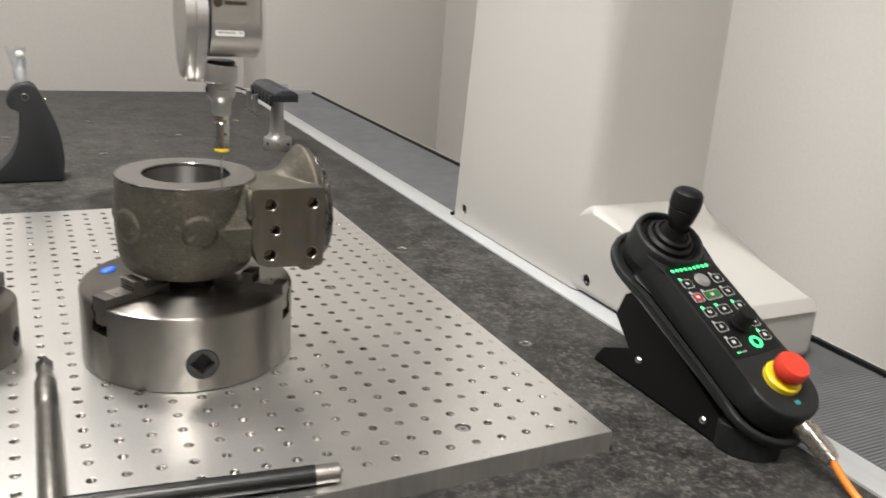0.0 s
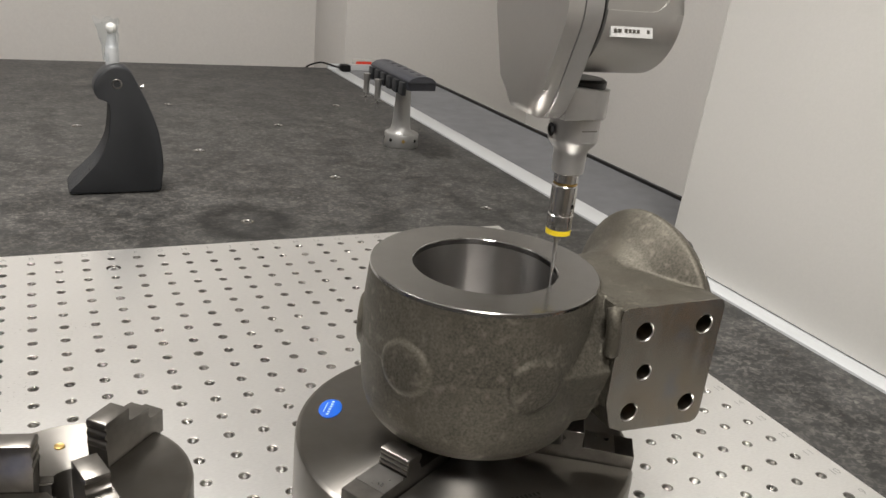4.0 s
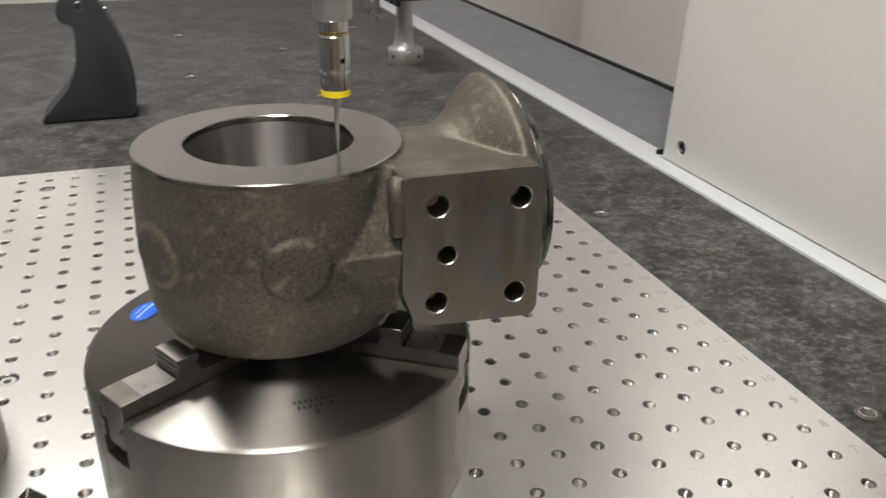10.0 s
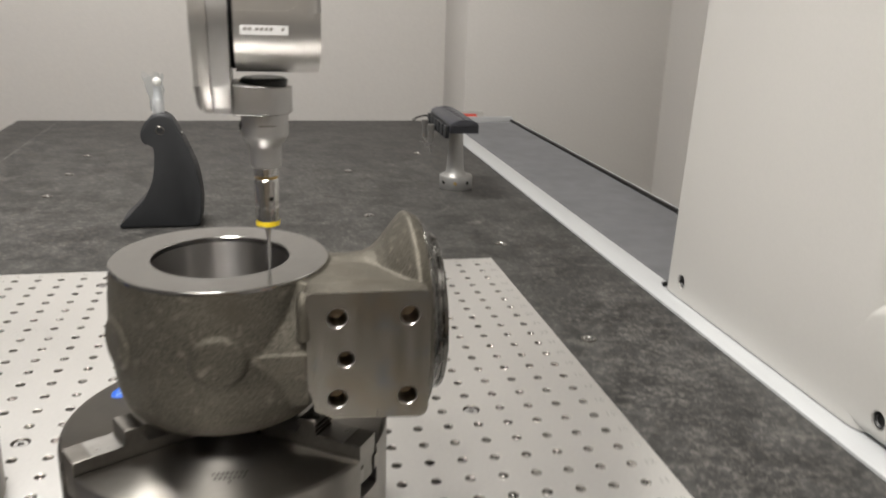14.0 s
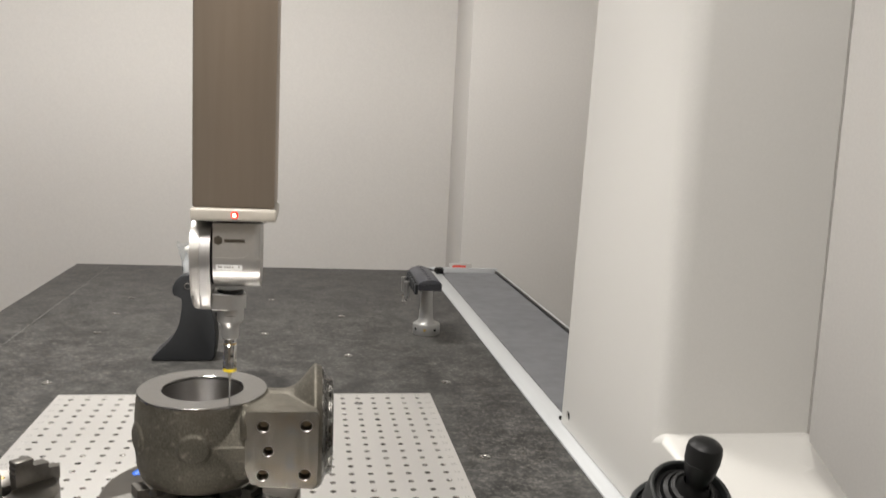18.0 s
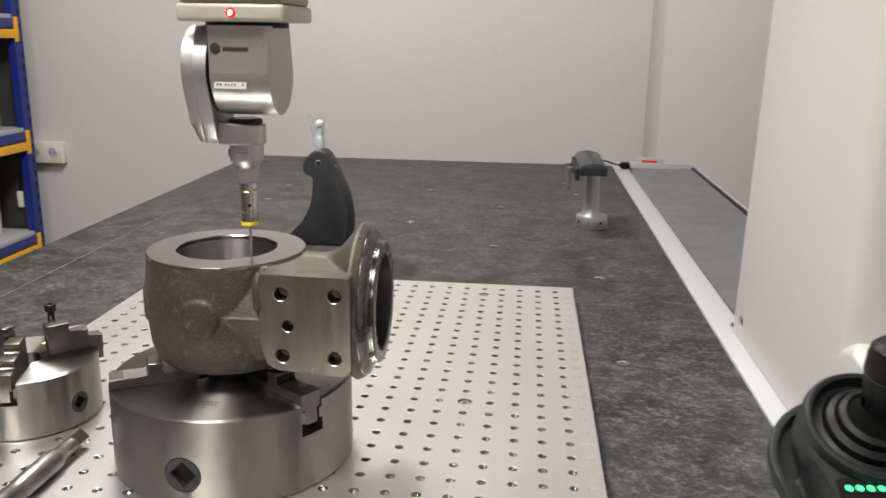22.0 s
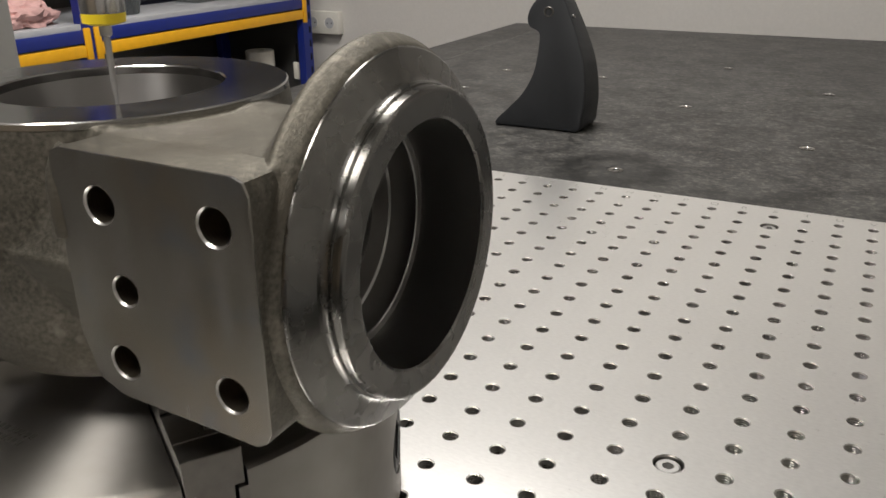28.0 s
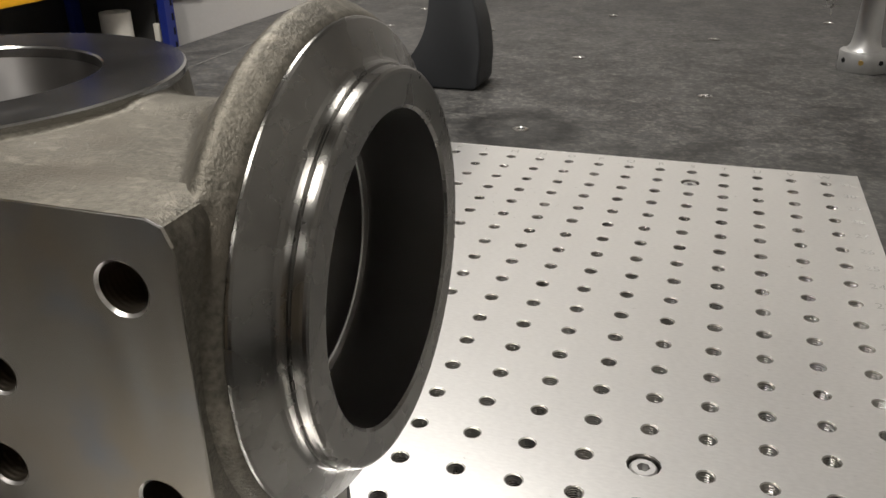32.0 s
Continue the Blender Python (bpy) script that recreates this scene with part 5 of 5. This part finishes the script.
for k in range(9):
    z = 0.150 + 0.054 * k / 8
    ring = []
    for j in range(36):
        a = 2 * math.pi * j / 36
        n_ = noise.noise(Vector((1.6 * math.cos(a), 1.6 * math.sin(a), 0.55 * k))) + 0.5 * noise.noise(Vector((4 * math.cos(a), 4 * math.sin(a), 0.9 * k)))
        r = 0.0088 + 0.0062 * (k / 8) ** 1.6 + 0.0050 * n_
        ring.append(bm.verts.new((-0.4175 - 0.007 * (k / 8) ** 2 + r * math.cos(a), 0.697 + r * 0.8 * math.sin(a), z + 0.008 * n_ * k / 8)))
    rows_.append(ring)
for a, b in zip(rows_, rows_[1:]):
    for j in range(36):
        bm.faces.new((a[j], a[(j + 1) % 36], b[(j + 1) % 36], b[j]))
wrap = part("plastic_wrap", bm, M_CLEAR, bird, "crumpled clear plastic wrap")
wrap.visible_shadow = False

# ---- stylus rack ----
rack = thing("stylus_rack", "black stylus changing rack on a silver pedestal with spare styli", "stylus rack", pose(0.005, 0.008, 0.0))
arch = [(0.047, 0.098), (0.047, 0.112)] + [(0.0725 - 0.0255 * math.cos(math.pi * k / 10), 0.112 + 0.010 * math.sin(math.pi * k / 10)) for k in range(1, 10)] + [(0.098, 0.112), (0.098, 0.098)]
part("bar", prism(arch, 0.785, 0.965, "Y", 0.0015, 2), M_RACKBAR, rack, "black bar with a domed top")
part("bar_seam", box(0.0462, 0.0988, 0.7835, 0.9665, 0.1105, 0.1112), M_CHARCOAL, rack, "thin seam")
for k in range(6):
    yy = 0.803 + 0.029 * k
    # holes not cut: black discs on the bar paint their shade
    part("top_hole", lathe([(0, 0.0003), (0.0042, 0.0003), (0.0048, 0.0)], 18, at=(0.0725, yy, 0.1218)), M_HOLE_SHADE, rack, "black disc for the shade in a round hole")
    part("port_tab", box(0.040, 0.0475, yy - 0.009, yy + 0.009, 0.088, 0.110, 0.001), M_BIRD, rack, "grey port tab")
for k in (3, 5):
    yy = 0.803 + 0.029 * k
    st = part("spare_stylus", lathe([(0, 0.045), (0.0008, 0.045), (0.0008, 0.062), (0.0055, 0.064), (0.0055, 0.086), (0.0066, 0.088), (0.0066, 0.098), (0, 0.098)], 18, at=(0.034, yy, 0)), M_SILVER, rack, "spare stylus module")
part("column", shifted(lathe([(0.030, 0.0), (0.0265, 0.003), (0.0215, 0.009), (0.0195, 0.017), (0.0170, 0.050), (0.0150, 0.098)], 36), Matrix.Translation((0.080, 0.880, 0.003)) @ Matrix.Diagonal((0.82, 1.0, 1, 1))), M_PEDESTAL, rack, "flared silver pedestal column")
part("pedestal_base", lathe([(0, GZ), (0.0305, GZ), (0.0310, GZ + 0.001), (0.0310, 0.003), (0.0300, 0.0048), (0.020, 0.0065), (0, 0.0065)], 44, at=(0.082, 0.879, 0)), M_PEDESTAL, rack, "round silver base")
for k in range(4):
    a = radians(-60 - 45 * k)
    part("base_screw", lathe([(0, 0.0005), (0.003, 0.0005), (0.0036, -0.001)], 14, "X"), M_BRASS if k == 1 else M_BLACKSTEEL, rack, "small base screw",
         where=Matrix.Translation((0.082, 0.879, -0.006)) @ Matrix.Rotation(a, 4, "Z") @ Matrix.Translation((0.031, 0, 0)))
for k in (3, 5):
    yy = 0.803 + 0.029 * k
    part("cross_stylus", tube([(0.022, yy - 0.004, 0.0560), (0.046, yy + 0.004, 0.0560)], 0.0006, 8), M_SILVER, rack, "thin crosswise stylus pin")
    bm = bmesh.new()
    bmesh.ops.create_uvsphere(bm, u_segments=12, v_segments=8, radius=0.0026, matrix=Matrix.Translation((0.034, yy, 0.0560)))
    part("stylus_hub", bm, M_CHROME, rack, "bright stylus hub")

# ---- loose plug at the table's rear edge ----
plug = thing("cable_plug", "black cable plug lying on the pale metal strip", "cable plug")
part("plug_body", box(0.2240, 0.2480, 1.632, 1.660, -0.0170, 0.0010, 0.003), M_BLACK, plug)
part("plug_collar", box(0.2200, 0.2240, 1.638, 1.654, -0.0140, -0.0020, 0.0015), M_BLACK_SOFT, plug, "ribbed rubber collar")
part("plug_cable", tube([(0.2205, 1.646, -0.008), (0.205, 1.650, -0.005), (0.175, 1.660, 0.002), (0.158, 1.690, -0.008), (0.152, 1.708, -0.0165), (0.151, 1.722, -0.030), (0.151, 1.722, -0.12)], 0.0024, 8), M_BLACK_SOFT, plug, "thin black cable bent over the table edge")

# ---- wall socket ----
sock = thing("wall_socket", "ivory double wall socket beside the shelves", "wall socket", pose(-1.980, 2.43, -0.140))
part("socket_box", box(-0.0775, 0.0775, -0.040, 0.0, -0.042, 0.042, 0.004), M_IVORY, sock)
for x in (-0.038, 0.038):
    part("socket_well", lathe([(0.0205, 0.0), (0.0225, -0.002), (0.024, 0.0)], 28, "Y", (x, -0.0405, 0)), M_IVORY, sock, "round socket well")
    part("socket_face", lathe([(0, 0.0), (0.0200, 0.0)], 28, "Y", (x, -0.0408, 0)), M_DECK, sock)
    for dx in (-0.0095, 0.0095):
        # flat black disc painted as the shade of a pin hole
        part("pin_hole", lathe([(0, 0.0), (0.0028, 0.0)], 12, "Y", (x + dx, -0.0413, 0)), M_HOLE_SHADE, sock, "black disc for the shade in a pin hole")
part("socket_cable", tube([(-0.0775, -0.02, -0.01), (-0.16, -0.012, -0.012), (-0.30, -0.01, -0.02)], 0.004, 8), M_IVORY, sock)

# ---- storage rack along the west wall ----
FX, BX = -1.95, -2.38
shelf = thing("storage_rack", "blue and yellow steel storage rack with grey shelf boards", "storage rack")
POSTS = (2.260, 1.280, 0.300)


def slotted_post(y, x):
    p_ = part("post", box(x - 0.03, x, y - 0.027, y + 0.027, FLOOR, 1.1, 0.002, 1), M_RACK_BLUE, shelf, "blue slotted steel post")
    return p_


slot_mesh = None
for y in POSTS:
    for x in (FX, BX + 0.03):
        p_ = slotted_post(y, x)
        if x == FX:
            for k in range(24):
                z = -0.5 + 0.05 * k
                if slot_mesh is None:
                    # post slots are thin black slabs that paint the shade inside
                    o = part("slot", box(-0.0006, 0.0006, -0.005, 0.005, -0.012, 0.012), M_HOLE_SHADE, p_, "black slab for the shade in a slot", where=pose(FX + 0.0003, y + 0.012, z))
                    slot_mesh = o.data
                else:
                    o = new("slot", slot_mesh)
                    o.parent, o.matrix_basis = p_, pose(FX + 0.0003, y + 0.012, z)
for ya, yb in zip(POSTS[1:], POSTS):
    for zt in (-0.022, 0.395, -0.425):
        part("shelf_board", box(BX, FX - 0.004, ya + 0.002, yb - 0.002, zt - 0.016, zt, 0.001), M_DECK, shelf, "grey shelf board")
        part("board_edge", box(FX - 0.004, FX + 0.003, ya + 0.028, yb - 0.028, zt - 0.049, zt - 0.015, 0.001), M_RACK_BLUE, shelf, "blue board edge")
        part("beam", box(FX - 0.02, FX + 0.006, ya + 0.028, yb - 0.028, zt - 0.086, zt - 0.054, 0.002), M_RACK_YELLOW, shelf, "yellow steel beam")
        for yy in (ya + 0.017, yb - 0.017):
            part("beam_bracket", box(FX, FX + 0.008, yy - 0.010, yy + 0.010, zt - 0.100, zt - 0.010, 0.002), M_RACK_YELLOW, shelf, "yellow beam bracket")
    part("back_panel", box(BX - 0.02, BX - 0.012, ya, yb, FLOOR, 1.1), M_BACKPANEL, shelf, "dark metal back panel")
part("side_panel", box(BX, FX - 0.035, 2.280, 2.285, FLOOR, 1.1), M_BACKPANEL, shelf, "dark metal side panel")
DZ, LZ = -0.022, -0.425

bottle = thing("water_bottle", "clear bottle with some water and a red cap on the shelf", "bottle", pose(-2.02, 1.485, DZ))
bp = [(0.0, 0.0), (0.028, 0.0), (0.032, 0.004), (0.036, 0.030), (0.0405, 0.065), (0.042, 0.085), (0.0405, 0.110), (0.036, 0.140), (0.029, 0.166), (0.0235, 0.185), (0.017, 0.222), (0.0128, 0.252), (0.0125, 0.280)]
part("bottle_wall", lathe(bp, 36), M_GLASS, bottle)
part("water", lathe([(0, 0.002), (0.027, 0.002), (0.031, 0.006), (0.0350, 0.030), (0.0376, 0.052), (0, 0.052)], 36), M_WATER, bottle, "clear water")
part("cap", lathe([(0.0125, 0.272), (0.0150, 0.272), (0.0150, 0.302), (0.0135, 0.305), (0, 0.305)], 24), M_RED, bottle, "red cap")
part("blue_band", lathe([(0.0241, 0.184), (0.0236, 0.188), (0.0230, 0.190)], 36), M_BLUEGRIP, bottle, "thin blue band")
drawers = thing("drawer_cabinet", "dark blue small-parts cabinet with clear drawers on the shelf", "drawer cabinet", pose(-2.27, 1.875, DZ))
part("cabinet_shell", box(-0.07, 0.07, -0.20, 0.20, 0, 0.36, 0.003), M_BIN, drawers)
for r_ in range(6):
    for c_ in range(5):
        ya, za = -0.190 + 0.0765 * c_, 0.012 + 0.0570 * r_
        d = part("drawer", box(0.066, 0.078, ya, ya + 0.0725, za, za + 0.0500, 0.003), M_DRAWER, drawers, "small smoky clear drawer")
        part("drawer_lip", box(0.078, 0.084, ya + 0.004, ya + 0.0685, za + 0.040, za + 0.0445, 0.001), M_DECK_DIM, d, "grey drawer lip")
        if r_ == 3 and c_ in (1, 2):
            part("drawer_label", box(0.0776, 0.0788, ya + 0.016, ya + 0.056, za + 0.012, za + 0.034), M_PAPER, d, "white drawer label")
for bx_, by_, bl in ((-2.06, 2.125, 0.13), (-2.12, 1.885, 0.12)):
    tray = thing("clear_box", "small clear plastic box with metal parts on the shelf", "plastic box", pose(bx_, by_, DZ), group="clear boxes")
    part("box_wall", carved(box(-0.05, 0.05, -bl / 2, bl / 2, 0, 0.05, 0.003), [box(-0.047, 0.047, -bl / 2 + 0.003, bl / 2 - 0.003, 0.003, 0.06)]), M_CLEAR, tray)
    part("box_contents", box(-0.04, 0.04, -bl / 2 + 0.01, bl / 2 - 0.01, 0.004, 0.022, 0.004), M_JAW, tray, "grey metal parts")
    part("box_lid", box(-0.052, 0.052, -bl / 2 - 0.002, bl / 2 + 0.002, 0.05, 0.056, 0.002), M_CLEAR, tray, "clear lid")
roll = thing("paper_roll", "white paper roll standing on the lower shelf", "paper roll", pose(-2.10, 2.155, LZ))
part("roll_body", lathe([(0.018, 0.0), (0.052, 0.0), (0.053, 0.003), (0.053, 0.202), (0.051, 0.205), (0.018, 0.205)], 40, closed=True), M_PAPER, roll)
part("core", lathe([(0.0185, 0.001), (0.0185, 0.204)], 24), M_BACKPANEL, roll, "dark hollow core")
flask = thing("glass_flask", "clear conical flask on the lower shelf", "flask", pose(-2.02, 1.575, LZ))
part("flask_wall", lathe([(0, 0.0), (0.058, 0.0), (0.060, 0.006), (0.045, 0.05), (0.022, 0.10), (0.019, 0.16), (0.022, 0.165)], 36), M_GLASS, flask)
part("stopper", lathe([(0.017, 0.155), (0.020, 0.185), (0, 0.187)], 20), M_GREENKEY, flask, "green stopper")
cup = thing("cardboard_tub", "pale round cardboard tub on the lower shelf", "tub", pose(-2.16, 1.785, LZ))
part("tub_wall", lathe([(0, 0), (0.062, 0), (0.066, 0.14), (0.062, 0.14), (0.060, 0.01), (0, 0.01)], 36), M_CARD, cup)
cup2 = thing("cardboard_tub", "low pale tub on the lower shelf", "tub", pose(-2.16, 1.455, LZ))
part("tub_wall", lathe([(0, 0), (0.055, 0), (0.060, 0.075), (0.056, 0.075), (0.053, 0.01), (0, 0.01)], 36), M_CARD, cup2)


def crumple(name, label, category, mat, where, size, seed):
    rng = random.Random(seed)
    bm = bmesh.new()
    bmesh.ops.create_icosphere(bm, subdivisions=4, radius=1)
    off = Vector((rng.uniform(0, 9), rng.uniform(0, 9), rng.uniform(0, 9)))
    for v in bm.verts:
        n = v.co.normalized()
        f = 0.72 + 0.42 * noise.noise(n * 1.7 + off) + 0.22 * noise.noise(n * 4.3 + off)
        v.co = Vector((n.x * size[0] * f, n.y * size[1] * f, max(0.0, (n.z * f + 0.55)) * size[2]))
    t = thing(name, label, category, where)
    part("folds", bm, mat, t)


crumple("plastic_bag", "dark blue crumpled plastic bag on the lower shelf", "bag", M_BLUEBAG, pose(-2.10, 1.955, LZ), (0.085, 0.115, 0.105), 3)
crumple("plastic_bag", "clear crumpled plastic film on the lower shelf", "plastic film", M_CLEAR, pose(-1.99, 1.695, LZ), (0.035, 0.07, 0.03), 8)
crumple("orange_cloth", "orange crumpled wrap on the lower shelf", "cloth", M_ORANGECLOTH, pose(-2.03, 1.385, LZ), (0.05, 0.06, 0.06), 5)
crumple("pink_cloth", "pink crumpled cloth on the shelf", "cloth", M_PINK, pose(-2.04, 1.140, DZ), (0.08, 0.13, 0.06), 11)
brush = thing("hand_brush", "dark thin tool with a pale handle hanging on the rack side", "brush", pose(-2.02, 2.273, -0.28))
part("blade", tube([(0, 0, 0), (0.01, -0.012, 0.075)], 0.004, 8), M_BLACK, brush)
part("grip", box(-0.012, 0.012, -0.012, 0.0, -0.06, 0.005, 0.004), M_PAPER, brush, "pale handle")
